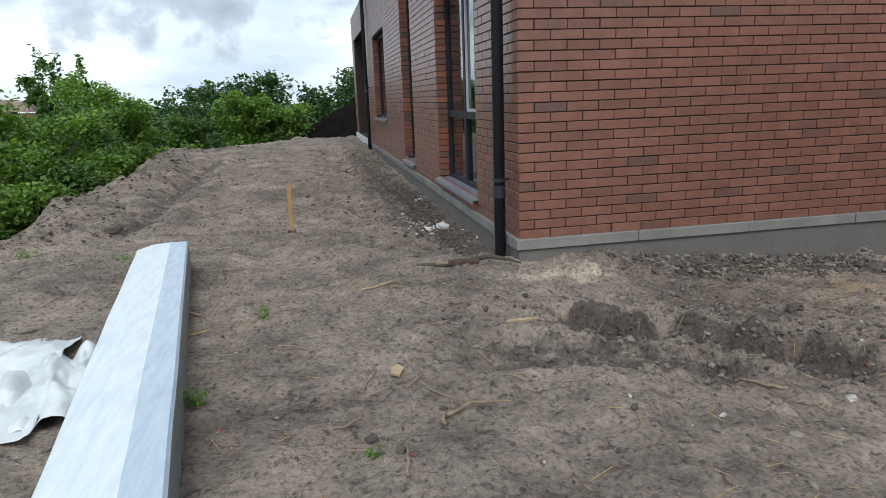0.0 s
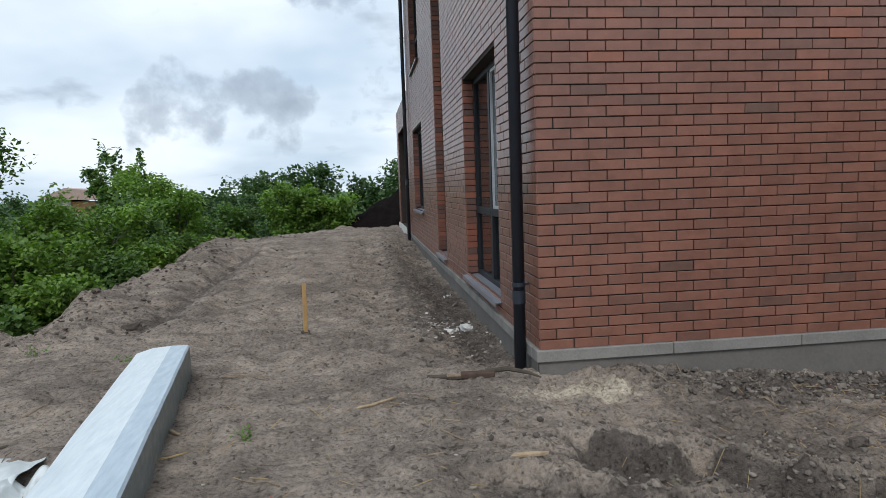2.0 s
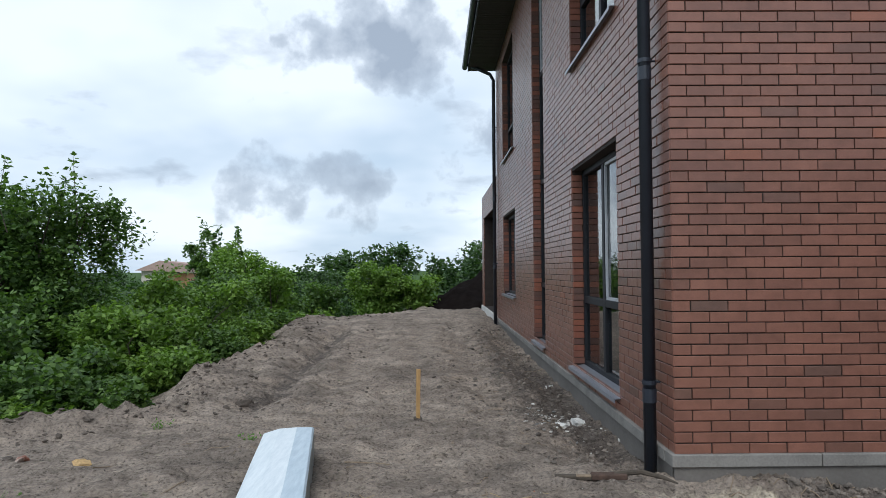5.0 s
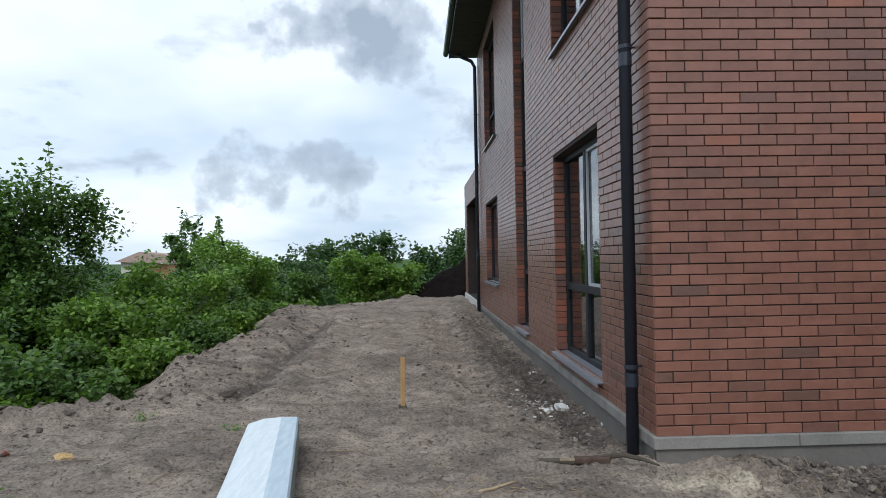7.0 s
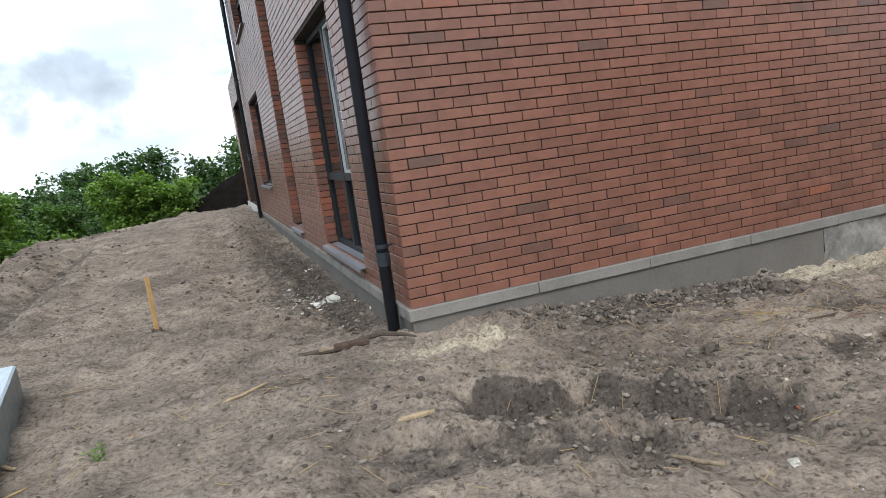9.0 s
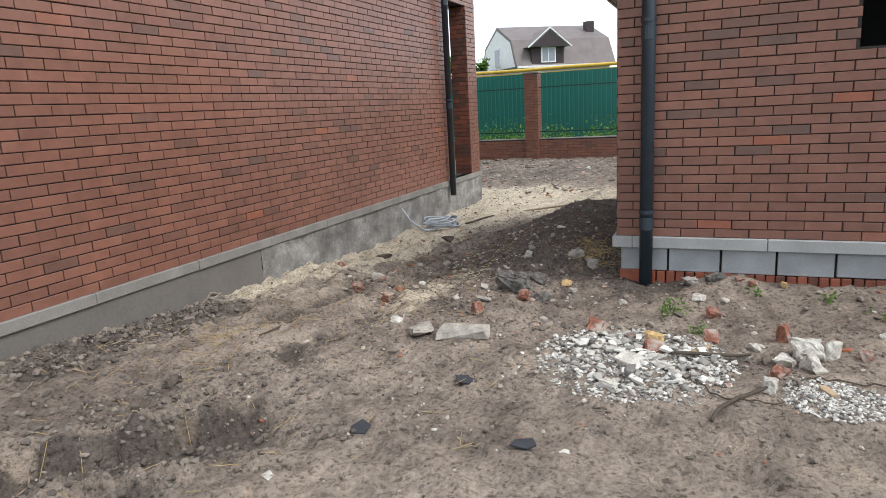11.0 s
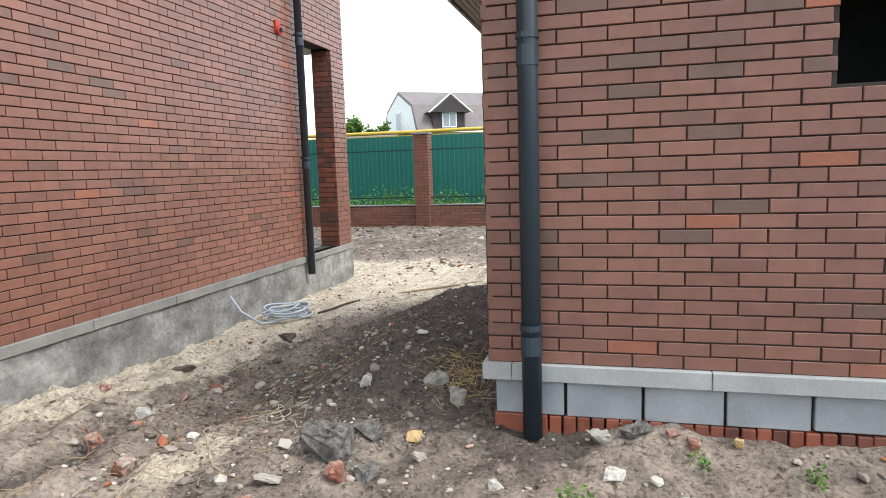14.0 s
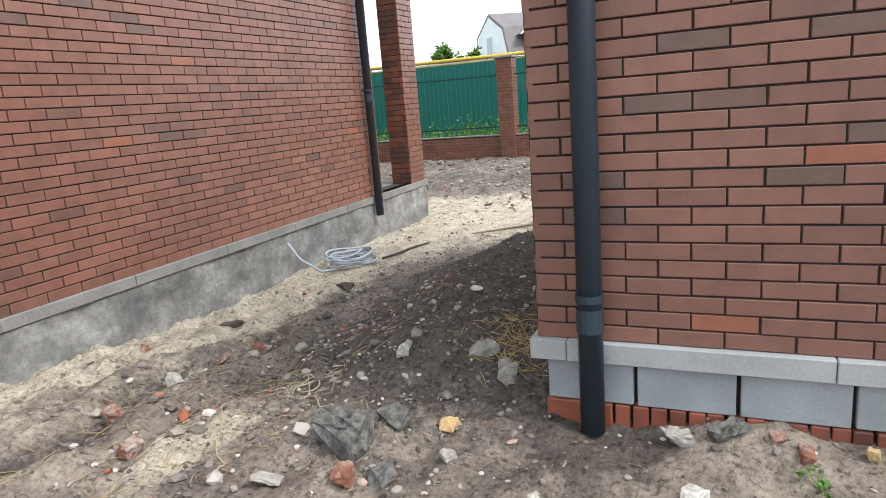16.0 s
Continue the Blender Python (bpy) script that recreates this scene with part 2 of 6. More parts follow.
def wrap_mat(name, lo, hi):
    m = Mat(name, 0.34, 0.0, 0.5)
    long = m.noise(9.0, 6.0, 0.7, stretch=(3.2, 0.45, 2.0))
    c = m.ramp(long, [(0.3, lo), (0.72, hi)])
    spots = m.ramp(m.noise(34.0, 3.0, 0.8), [(0.22, (0.45, 0.5, 0.5)), (0.30, (1, 1, 1))])
    m.color(m.mix(0.5, c, spots, "MULTIPLY"))
    m.rough(m.ramp(m.noise(12.0, 5.0), [(0.2, (0.25,) * 3), (0.8, (0.5,) * 3)]))
    m.bump(long, 0.25, 0.006)
    return m.m


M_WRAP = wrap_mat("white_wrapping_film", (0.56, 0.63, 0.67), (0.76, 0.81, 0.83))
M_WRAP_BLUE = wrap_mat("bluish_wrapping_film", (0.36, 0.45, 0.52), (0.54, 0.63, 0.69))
# sides, ends and underside of the white film, their shade put into the colour
M_WRAP_SIDE = wrap_mat("shaded_grey_green_film", (0.16, 0.19, 0.19), (0.28, 0.32, 0.31))


def glass_mat():
    m = Mat("window_glass", 0.02, 0.0, 0.5)
    m.b.inputs["Transmission Weight"].default_value = 1.0
    m.b.inputs["IOR"].default_value = 1.5
    m.color((0.80, 0.86, 0.86))
    return m.m


M_GLASS = glass_mat()


def leaf_mat(name, dark, mid, light):
    m = Mat(name, 0.55, 0.0, 0.35)
    c = m.ramp(m.chance(), [(0.0, dark), (0.5, mid), (1.0, light)])
    c = m.mix(0.5, c, m.ramp(m.noise(1.3, 3.0), [(0.3, (0.65, 0.7, 0.7)), (0.7, (1.25, 1.2, 1.0))]), "MULTIPLY")
    m.color(c)
    thin = m.n("BsdfTranslucent")
    m.link(m.mix(1.0, c, (1.5, 1.7, 0.6), "MULTIPLY"), thin.inputs[0])
    mixer = m.n("MixShader")
    mixer.inputs[0].default_value = 0.32
    out = m.nt.nodes["Material Output"]
    m.link(m.b.outputs[0], mixer.inputs[1])
    m.link(thin.outputs[0], mixer.inputs[2])
    m.link(mixer.outputs[0], out.inputs[0])
    return m.m


M_LEAF = leaf_mat("green_leaves", (0.042, 0.082, 0.024), (0.082, 0.152, 0.040), (0.145, 0.235, 0.066))
M_LEAF_LIGHT = leaf_mat("yellow_green_leaves", (0.080, 0.140, 0.030), (0.140, 0.240, 0.048), (0.215, 0.330, 0.078))
M_LEAF_DARK = leaf_mat("deep_green_leaves", (0.026, 0.056, 0.022), (0.050, 0.098, 0.034), (0.082, 0.145, 0.050))
M_GRASS = leaf_mat("weed_leaves", (0.06, 0.12, 0.03), (0.10, 0.20, 0.04), (0.16, 0.27, 0.07))
M_STRAW = plain("dry_straw", (0.42, 0.31, 0.15), 0.9, vary=0.3, scale=30)


def soil_mat():
    m = Mat("trodden_soil", 0.96, 0.0, 0.15)
    wide, mid, fine, grit = m.noise(0.9, 5.0, 0.6), m.noise(5.0, 6.0, 0.62), m.noise(38.0, 5.0, 0.65), m.noise(150.0, 3.0, 0.6)
    dry = m.ramp(wide, [(0.28, (0.180, 0.150, 0.126)), (0.5, (0.298, 0.249, 0.207)), (0.75, (0.430, 0.361, 0.300))])
    dry = m.mix(0.95, dry, m.ramp(mid, [(0.28, (0.58, 0.57, 0.57)), (0.5, (1.0, 1.0, 1.0)), (0.76, (1.28, 1.25, 1.2))]), "MULTIPLY")
    streak = m.noise(2.2, 6.0, 0.68, stretch=(1.0, 2.6, 1.0))
    dry = m.mix(0.85, dry, m.ramp(streak, [(0.30, (0.62, 0.61, 0.60)), (0.5, (1.0, 1.0, 1.0)), (0.72, (1.22, 1.2, 1.17))]), "MULTIPLY")
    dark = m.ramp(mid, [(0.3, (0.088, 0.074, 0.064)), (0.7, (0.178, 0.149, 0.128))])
    sand = m.ramp(mid, [(0.25, (0.34, 0.29, 0.225)), (0.5, (0.55, 0.475, 0.365)), (0.75, (0.72, 0.635, 0.50))])
    def edge(name):
        s = m.n("Math")
        s.operation = "ADD"
        m.link(m.attr(name), s.inputs[0])
        m.link(m.ramp(m.noise(7.0, 6.0, 0.7), [(0.25, (0.0,) * 3), (0.75, (0.8,) * 3)]), s.inputs[1])
        return m.ramp(s.outputs[0], [(0.62, (0,) * 3), (0.95, (1,) * 3)])
    c = m.mix(edge("dark_soil_and_shade"), dry, dark)
    c = m.mix(edge("sand"), c, sand)
    c = m.mix(0.95, c, m.ramp(fine, [(0.27, (0.40, 0.39, 0.38)), (0.5, (1.0, 1.0, 1.0)), (0.76, (1.42, 1.40, 1.36))]), "MULTIPLY")
    # dark spots that paint the shade of small pits into the colour
    pit_shade = m.ramp(m.noise(19.0, 4.0, 0.62), [(0.34, (0.45, 0.44, 0.43)), (0.43, (1.0, 1.0, 1.0))])
    c = m.mix(0.7, c, pit_shade, "MULTIPLY")
    grass = m.ramp(m.noise(3.0, 4.0), [(0.3, (0.025, 0.055, 0.015)), (0.7, (0.07, 0.13, 0.03))])
    c = m.mix(edge("green"), c, grass)
    specks = m.ramp(grit, [(0.70, (0, 0, 0)), (0.78, (1, 1, 1))])
    c = m.mix(m.mul(specks, 0.5), c, (0.36, 0.33, 0.29))
    m.color(c)
    lumps = m.noise(13.0, 5.0, 0.6)
    m.bump(m.mix(0.55, m.mix(0.35, fine, grit), lumps), 1.0, 0.075)
    return m.m


M_SOIL = soil_mat()

# ---- building blocks ----
rng = random.Random(7)


class Shape:
    """Collects points and faces; boxes may be turned by a matrix."""

    def __init__(self):
        self.v, self.f = [], []

    def add(self, pts, faces, m=None):
        k = len(self.v)
        self.v += [tuple(m @ Vector(p)) for p in pts] if m else [tuple(p) for p in pts]
        self.f += [tuple(k + i for i in f) for f in faces]
        return self

    def box(self, a, b, m=None):
        (x0, y0, z0), (x1, y1, z1) = a, b
        pts = [(x0, y0, z0), (x1, y0, z0), (x1, y1, z0), (x0, y1, z0), (x0, y0, z1), (x1, y0, z1), (x1, y1, z1), (x0, y1, z1)]
        return self.add(pts, [(3, 2, 1, 0), (4, 5, 6, 7), (0, 1, 5, 4), (1, 2, 6, 5), (2, 3, 7, 6), (3, 0, 4, 7)], m)

    def soft_box(self, a, b, r=0.006, m=None):
        """A box with chamfered edges."""
        bm = bmesh.new()
        bmesh.ops.create_cube(bm, size=1.0)
        for v in bm.verts:
            v.co = Vector([(p + q) / 2 + c * (q - p) for p, q, c in zip(a, b, v.co)])
        bmesh.ops.bevel(bm, geom=bm.edges[:], offset=r, segments=1, affect="EDGES")
        bm.verts.index_update()
        self.add([v.co[:] for v in bm.verts], [[v.index for v in f.verts] for f in bm.faces], m)
        bm.free()
        return self

    def tube(self, pts, r, sides=10, cap=True):
        """A round tube along points; r is one radius or one for each point."""
        pts = [Vector(p) for p in pts]
        rs = r if isinstance(r, (list, tuple)) else [r] * len(pts)
        k, side = len(self.v), None
        for i, p in enumerate(pts):
            d = (pts[min(i + 1, len(pts) - 1)] - pts[max(i - 1, 0)]).normalized()
            if side is None:
                side = d.orthogonal().normalized()
            side = (side - d * side.dot(d)).normalized()
            other = d.cross(side)
            for j in range(sides):
                a = 2 * math.pi * j / sides
                self.v.append(tuple(p + rs[i] * (math.cos(a) * side + math.sin(a) * other)))
        for i in range(len(pts) - 1):
            for j in range(sides):
                q = (j + 1) % sides
                self.f.append((k + i * sides + j, k + i * sides + q, k + (i + 1) * sides + q, k + (i + 1) * sides + j))
        if cap:
            self.f.append(tuple(k + j for j in reversed(range(sides))))
            self.f.append(tuple(k + (len(pts) - 1) * sides + j for j in range(sides)))
        return self

    def mesh(self, name, mat, smooth=False):
        me = bpy.data.meshes.new(name)
        me.from_pydata(self.v, [], self.f)
        me.materials.append(mat)
        if smooth:
            me.shade_smooth()
        me.update()
        return me


def part(name, shape, mat, parent=None, label="", smooth=False):
    ob = new(name, shape.mesh(name, mat, smooth) if isinstance(shape, Shape) else shape)
    ob.parent = parent
    if label:
        ob["label"] = label
    return ob


def thing(name, label, category, at=(0, 0, 0), turn=0.0, group=""):
    ob = new(name)
    ob.matrix_basis = pose(*at, 0, 0, turn)
    return tagged(ob, label, category, group)


def step(x):
    x = np.clip(x, 0.0, 1.0)
    return x * x * (3 - 2 * x)


# ---- ground ----
def edge_x(y):
    """Where the level ground breaks off to the bank."""
    return -3.15 - 1.1 * step((7.2 - y) / 1.6) + 0.25 * np.sin(y * 1.1) - 0.2 * step((y - 12) / 4) + 2.6 * step((y - 17.0) / 4.5)


def groove(x, y, ax, ay, bx, by, width, wobble=0.12):
    dx, dy = bx - ax, by - ay
    n = math.hypot(dx, dy)
    s = ((x - ax) * dx + (y - ay) * dy) / n
    t = ((x - ax) * -dy + (y - ay) * dx) / n + wobble * np.sin(s * 4.1 + ax)
    ends = step(s / 0.35 + 0.5) * step((n - s) / 0.35 + 0.5)
    return ends, t / width


def level(x, y):
    x, y = np.asarray(x, float), np.asarray(y, float)
    z = 0.10 - 0.20 * step((x - 1.0) / 2.2)
    z = z + 0.04 * step((x - 3.2) / 1.5) * step((3.2 - y) / 1.2) + 0.06 * step((x - 13.0) / 4.0)
    z = z - 0.18 * step((x - 4.0) / 4.0) * step((y - 1.2) / 2.0) * step((16.5 - x) / 4.0)
    z = z - 0.10 * step((1.2 - y) / 1.5) * step((2.5 - x) / 1.5)
    z = z + 0.13 * np.exp(-((y - 4.75) / 0.5) ** 2) * step((x - 1.5) / 0.6) * step((4.3 - x) / 1.2)
    # mound of soil beyond the second building's corner
    z = z + 0.34 * np.exp(-(((x - 8.3) / 1.7) ** 2 + ((y - 2.1) / 0.85) ** 2))
    z = z + 0.10 * np.exp(-(((x - 6.6) / 0.8) ** 2 + ((y - 2.2) / 0.6) ** 2))
    # soil against the second building
    z = z + 0.045 * np.exp(-((x - 5.85) / 0.35) ** 2) * step((0.92 - y) / 0.35) + 0.06 * np.exp(-((x - 5.9) / 0.6) ** 2) * step((-0.2 - y) / 1.0)
    # a rut dug by a wheel, steep on its far side, and a second one before it
    for ax, ay, bx, by, w, d in ((1.45, 3.52, 2.98, 2.72, 0.19, 0.145), (0.85, 3.12, 2.15, 2.56, 0.17, 0.09)):
        ends, t = groove(x, y, ax, ay, bx, by, w, 0.06)
        q, p = x * 0.8 - y * 0.6, x * 0.6 + y * 0.8
        t = t + 0.22 * np.sin(7.3 * q + ax + 2.0 * np.sin(3.1 * p)) + 0.16 * np.sin(17.7 * q + 9.0 * p) + 0.10 * np.sin(37 * q - 19 * p)
        z = z - d * ends * step((t + 2.2) / 1.9) * (1 - step((t - 0.75) / 0.50)) + 0.35 * d * ends * np.exp(-((t - 1.5) / 0.5) ** 2)
    # old tracks along the way beside the house
    for ax, ay, bx, by, w, d in ((-1.9, 7.0, -2.2, 15.5, 0.22, 0.10), (0.55, 7.6, 0.35, 16.0, 0.25, 0.06), (-1.2, 8.0, -1.3, 16.0, 0.3, 0.05), (4.3, 3.62, 8.6, 3.85, 0.16, 0.075), (3.6, 3.02, 6.6, 3.25, 0.15, 0.06), (4.4, 4.05, 8.0, 4.15, 0.10, 0.04)):
        ends, t = groove(x, y, ax, ay, bx, by, w)
        z = z + ends * (-d * np.exp(-t ** 2) + 0.5 * d * np.exp(-((np.abs(t) - 1.7) / 0.7) ** 2))
    # a hollow along the west wall
    z = z - 0.10 * np.exp(-((x - 1.35) / 0.32) ** 2) * step((y - 4.9) / 0.5) * step((18 - y) / 3)
    # the far end rises a little, then the bank falls away to the west and north
    z = z + 0.12 * step((y - 9) / 8.0) * step((2.0 - x) / 1.0) * step((24 - y) / 3)
    e = edge_x(y)
    z = z + 0.08 * (1 + 0.8 * np.sin(2.3 * y)) * np.exp(-((x - e - 0.15) / 0.35) ** 2) * step((y + 4) / 3) * step((20 - y) / 2)
    away = np.clip(e - x, 0, None) * step((y + 8) / 3)
    z = z - 2.9 * (1 - np.exp(-away * 0.62 / 2.9)) - 0.3 * step((y - 21.5) / 3) * step((1.5 - x) / 1.0) * step((x - e) / 2)
    return z


def bumps(x, y):
    """Uneven soil: lumps, clods and crumbs."""
    p = Vector((x, y, 0.0))
    far = 1.0 + 0.06 * max(0.0, abs(x - 3) + abs(y - 3) - 12)
    h = 0.040 * noise.fractal(p * 0.9, 0.9, 2.0, 3)
    lump = noise.fractal(p * 4.3 + Vector((7, 3, 0)), 0.8, 2.1, 4)
    h += 0.034 * lump + 0.020 * abs(noise.fractal(p * 7.5 + Vector((1, 5, 0)), 0.7, 2.0, 3))
    if y > 4.5 and x < 1.6:
        h += 0.045 * abs(noise.fractal(p * 2.3 + Vector((4, 1, 0)), 0.75, 2.1, 4)) - 0.012
    crumb = 0.25 + 0.75 * max(0.0, noise.noise(p * 0.75 + Vector((2, 9, 0))))
    rut = math.exp(-((x - 2.2) / 1.1) ** 2 - ((y - 3.1) / 0.75) ** 2)
    rim = math.exp(-((x - float(edge_x(y)) - 0.1) / 0.5) ** 2) if 3 < y < 20 else 0.0
    wall = math.exp(-((y - 4.55) / 0.3) ** 2) if 1.5 < x < 8 else (math.exp(-((x - 1.3) / 0.35) ** 2) if 5 < y < 18 else 0.0)
    h += (0.020 * crumb + 0.055 * rut + 0.085 * rim + 0.045 * wall) * max(-0.25, noise.fractal(p * 8.0, 0.7, 2.2, 4)) / far
    return h


def gz(x, y):
    return float(level(x, y)) + bumps(x, y)


def axis(parts):
    out = []
    for a, b, s in parts:
        out += list(np.arange(a, b - 1e-6, s))
    return np.array(out + [parts[-1][1]])


def spread(a, first, last, grow=1.35):
    out, d = [], first
    while abs(out[-1] if out else a) < last:
        out.append((out[-1] if out else a) + math.copysign(d, a))
        d *= grow
    return out


def build_ground():
    xs = axis([(-9, -5, 0.25), (-5, -1.5, 0.07), (-1.5, 0.0, 0.05), (0.0, 3.4, 0.022), (3.4, 6.2, 0.026), (6.2, 10, 0.05), (10, 20, 0.16)])
    ys = axis([(-6, -0.5, 0.3), (-0.5, 0.8, 0.06), (0.8, 1.6, 0.03), (1.6, 4.9, 0.022), (4.9, 9, 0.05), (9, 14, 0.08), (14, 22, 0.13), (22, 34, 0.4)])
    xs = np.array(spread(-9, 0.4, 1800)[::-1] + list(xs) + spread(20, 0.3, 1800))
    ys = np.array(spread(-6, 0.5, 1800)[::-1] + list(ys) + spread(34, 0.6, 1800))
    X, Y = np.meshgrid(xs, ys)
    Z = level(X, Y)
    near = (X > -9) & (X < 20) & (Y > -6) & (Y < 34)
    Z[near] += np.array([bumps(float(a), float(b)) for a, b in zip(X[near], Y[near])])
    nx, ny = len(xs), len(ys)
    i = np.arange(nx * ny).reshape(ny, nx)
    quads = np.stack([i[:-1, :-1], i[:-1, 1:], i[1:, 1:], i[1:, :-1]], -1).reshape(-1, 4)
    me = bpy.data.meshes.new("ground")
    me.from_pydata(np.stack([X, Y, Z], -1).reshape(-1, 3).tolist(), [], quads.tolist())
    me.materials.append(M_SOIL)
    me.shade_smooth()
    def trail(ax, ay, bx, by, w):
        ends, t = groove(X, Y, ax, ay, bx, by, w)
        return ends * np.exp(-t ** 2)
    # moist dug soil in the ruts, with the shade of their walls painted in
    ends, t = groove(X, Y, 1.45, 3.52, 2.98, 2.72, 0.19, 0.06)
    dug_shade = ends * step((t + 0.9) / 1.0) * (1 - step((t - 0.95) / 0.45))
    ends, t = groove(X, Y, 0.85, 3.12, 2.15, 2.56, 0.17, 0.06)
    dug_shade = np.maximum(dug_shade, 0.55 * ends * step((t + 1.3) / 1.0) * (1 - step((t - 0.9) / 0.4)))
    sand = 0.95 * step((X - 4.2) / 1.5) * step((14.4 - X) / 2.2) * np.exp(-((Y - 4.62) / (0.30 + 0.16 * np.clip(X - 5.5, 0, 9))) ** 4)
    sand += 0.30 * step((X - 4.2) / 1.5) * step((9.0 - X) / 2.0) * np.exp(-((Y - 3.95) / 0.45) ** 2)
    sand += (0.48 + 0.20 * np.sin(1.7 * X + 0.8 * Y) * np.sin(1.1 * Y)) * step((X - 8.8) / 1.5) * step((14.2 - X) / 1.8) * step((Y - 2.5 + 0.45 * (X - 9.5)) / 0.8)
    sand += 0.70 * np.exp(-(((X - 1.85) / 0.50) ** 2 + ((Y - 4.36) / 0.17) ** 2)) + 0.62 * np.exp(-(((X - 5.1) / 0.8) ** 2 + ((Y - 2.85) / 0.22) ** 4))
    dark = 0.85 * dug_shade + 1.0 * np.exp(-(((X - 7.6) / 1.9) ** 4 + ((Y - 2.15) / 1.05) ** 4))
    dark += 0.75 * trail(4.3, 3.62, 8.6, 3.85, 0.15) + 0.6 * trail(3.6, 3.02, 4.9, 3.15, 0.13) + 0.5 * trail(4.4, 4.05, 8.0, 4.15, 0.10)
    # darker ground at the pipe foot, beside both walls and in the west track
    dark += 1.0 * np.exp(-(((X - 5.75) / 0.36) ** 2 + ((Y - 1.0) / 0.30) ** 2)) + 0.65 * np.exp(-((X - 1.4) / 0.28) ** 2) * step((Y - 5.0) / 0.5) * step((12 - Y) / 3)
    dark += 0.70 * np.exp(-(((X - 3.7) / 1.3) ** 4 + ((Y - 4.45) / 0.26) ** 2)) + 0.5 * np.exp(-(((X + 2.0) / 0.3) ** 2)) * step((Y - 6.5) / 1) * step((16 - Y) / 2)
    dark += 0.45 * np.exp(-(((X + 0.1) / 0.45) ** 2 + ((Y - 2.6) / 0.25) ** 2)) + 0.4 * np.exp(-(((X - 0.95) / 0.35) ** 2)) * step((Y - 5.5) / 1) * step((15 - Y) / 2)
    dark += 0.42 * step((X - 13.4) / 1.2) * step((Y + 4.0) / 1.0)
    green = 0.9 * step((edge_x(Y) - X - 0.5) / 0.8) + step((X - 18.9) / 1.0) + step((Y - 26) / 4) + step((-Y - 8) / 4)
    for name, a in (("sand", sand), ("dark_soil_and_shade", dark), ("green", green)):
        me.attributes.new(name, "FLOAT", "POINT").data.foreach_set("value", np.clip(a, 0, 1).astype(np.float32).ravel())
    return tagged(new("ground", me), "bare grey-brown trodden soil with ruts, sand and crumbs", "ground", kind="structure")


ground = build_ground()


# ---- brick walls ----
LONG, SHORT, COURSE, GAP = 0.2525, 0.1225, 0.075, 0.0075


def brick_shape(u, h=0.0675, d=0.03, c=0.003):
    """A brick face u wide, centred, standing out along -y, with worn chamfered edges and no back."""
    s = Shape()
    a, b = u / 2, h / 2
    ring = lambda x, z, y: [(-x, y, -z), (x, y, -z), (x, y, z), (-x, y, z)]
    s.v = ring(a, b, d) + ring(a, b, c) + ring(a - c, b - c, 0.0)
    for k in (0, 4):
        s.f += [(k + i, k + (i + 1) % 4, k + 4 + (i + 1) % 4, k + 4 + i) for i in range(4)]
    s.f.append((8, 9, 10, 11))
    return s


BRICK_MESHES = {}


def brick_mesh(u, mat, k):
    key = (round(u, 3), mat.name, k)
    if key not in BRICK_MESHES:
        BRICK_MESHES[key] = brick_shape(u, 0.0675 * k).mesh("brick", mat)
    return BRICK_MESHES[key]


def brick_face(parent, m, length, z0, rows, mat, first=0, holes=(), single=None, k=1.0, lead=0.0):
    """Courses of bricks on a face that runs along the x axis of m and looks along its -y. single(u, z) picks the bricks
    that become objects of their own; the others are joined."""
    joined = Shape()
    for r in range(rows):
        z = z0 + ((r + 0.5) * COURSE - 0.0037) * k
        u = 0.0
        cuts = []
        head = (r + first) % 2
        while u < length - 0.03:
            w = k * (SHORT if (head and u == 0.0) else LONG) + (lead if u == 0.0 else 0.0)
            cuts.append((max(u, 0.006), min(u + w, length)))
            u += w + GAP * k
        for a, b in cuts:
            spans = [(a, b)]
            for h0, h1, g0, g1 in holes:
                if g0 < z < g1:
                    nxt = []
                    for p, q in spans:
                        if q <= h0 or p >= h1:
                            nxt.append((p, q))
                        else:
                            if p < h0 - 0.02:
                                nxt.append((p, h0))
                            if q > h1 + 0.02:
                                nxt.append((h1, q))
                    spans = nxt
            for p, q in spans:
                c = (p + q) / 2
                off = Matrix.Translation((c + rng.uniform(-0.0012, 0.0012), rng.uniform(-0.002, 0.002), z + rng.uniform(-0.001, 0.001)))
                if single and single(c, z):
                    ob = new("brick", brick_mesh(q - p, mat, k))
                    ob.parent = parent
                    ob.matrix_basis = m @ off
                else:
                    s = brick_shape(q - p, 0.0675 * k)
                    joined.add(s.v, s.f, m @ off)
    if joined.v:
        tagged(part("brickwork", joined, mat, parent), kind="stuff")


def slab_with_holes(length, z0, z1, thick, holes, begin=0.0):
    """A wall along x from 0 to length, its outer face at y 0, pierced by openings."""
    s = Shape()
    us = sorted({begin, length, *[h for o in holes for h in o[:2]]})
    zs = sorted({z0, z1, *[h for o in holes for h in o[2:]]})
    for a, b in zip(us, us[1:]):
        run = None
        for c, d in zip(zs, zs[1:]):
            hollow = any(o[0] <= (a + b) / 2 <= o[1] and o[2] <= (c + d) / 2 <= o[3] for o in holes)
            if not hollow:
                run = (run[0] if run else c, d)
            if (hollow or d == zs[-1]) and run:
                s.box((a, 0, run[0]), (b, thick, run[1]))
                run = None
    return s


BAND = 0.27          # top of the plinth band, where the bricks begin
HX, HY = 1.60, 4.72  # the house's corner
TOP = 6.95
SOUTH = pose(HX, HY, 0)                      # face frames: x along the wall, -y outwards
WEST = pose(HX, HY, 0, 0, 0, 90) @ Matrix.Diagonal((1, -1, 1, 1))
REC = 0.012

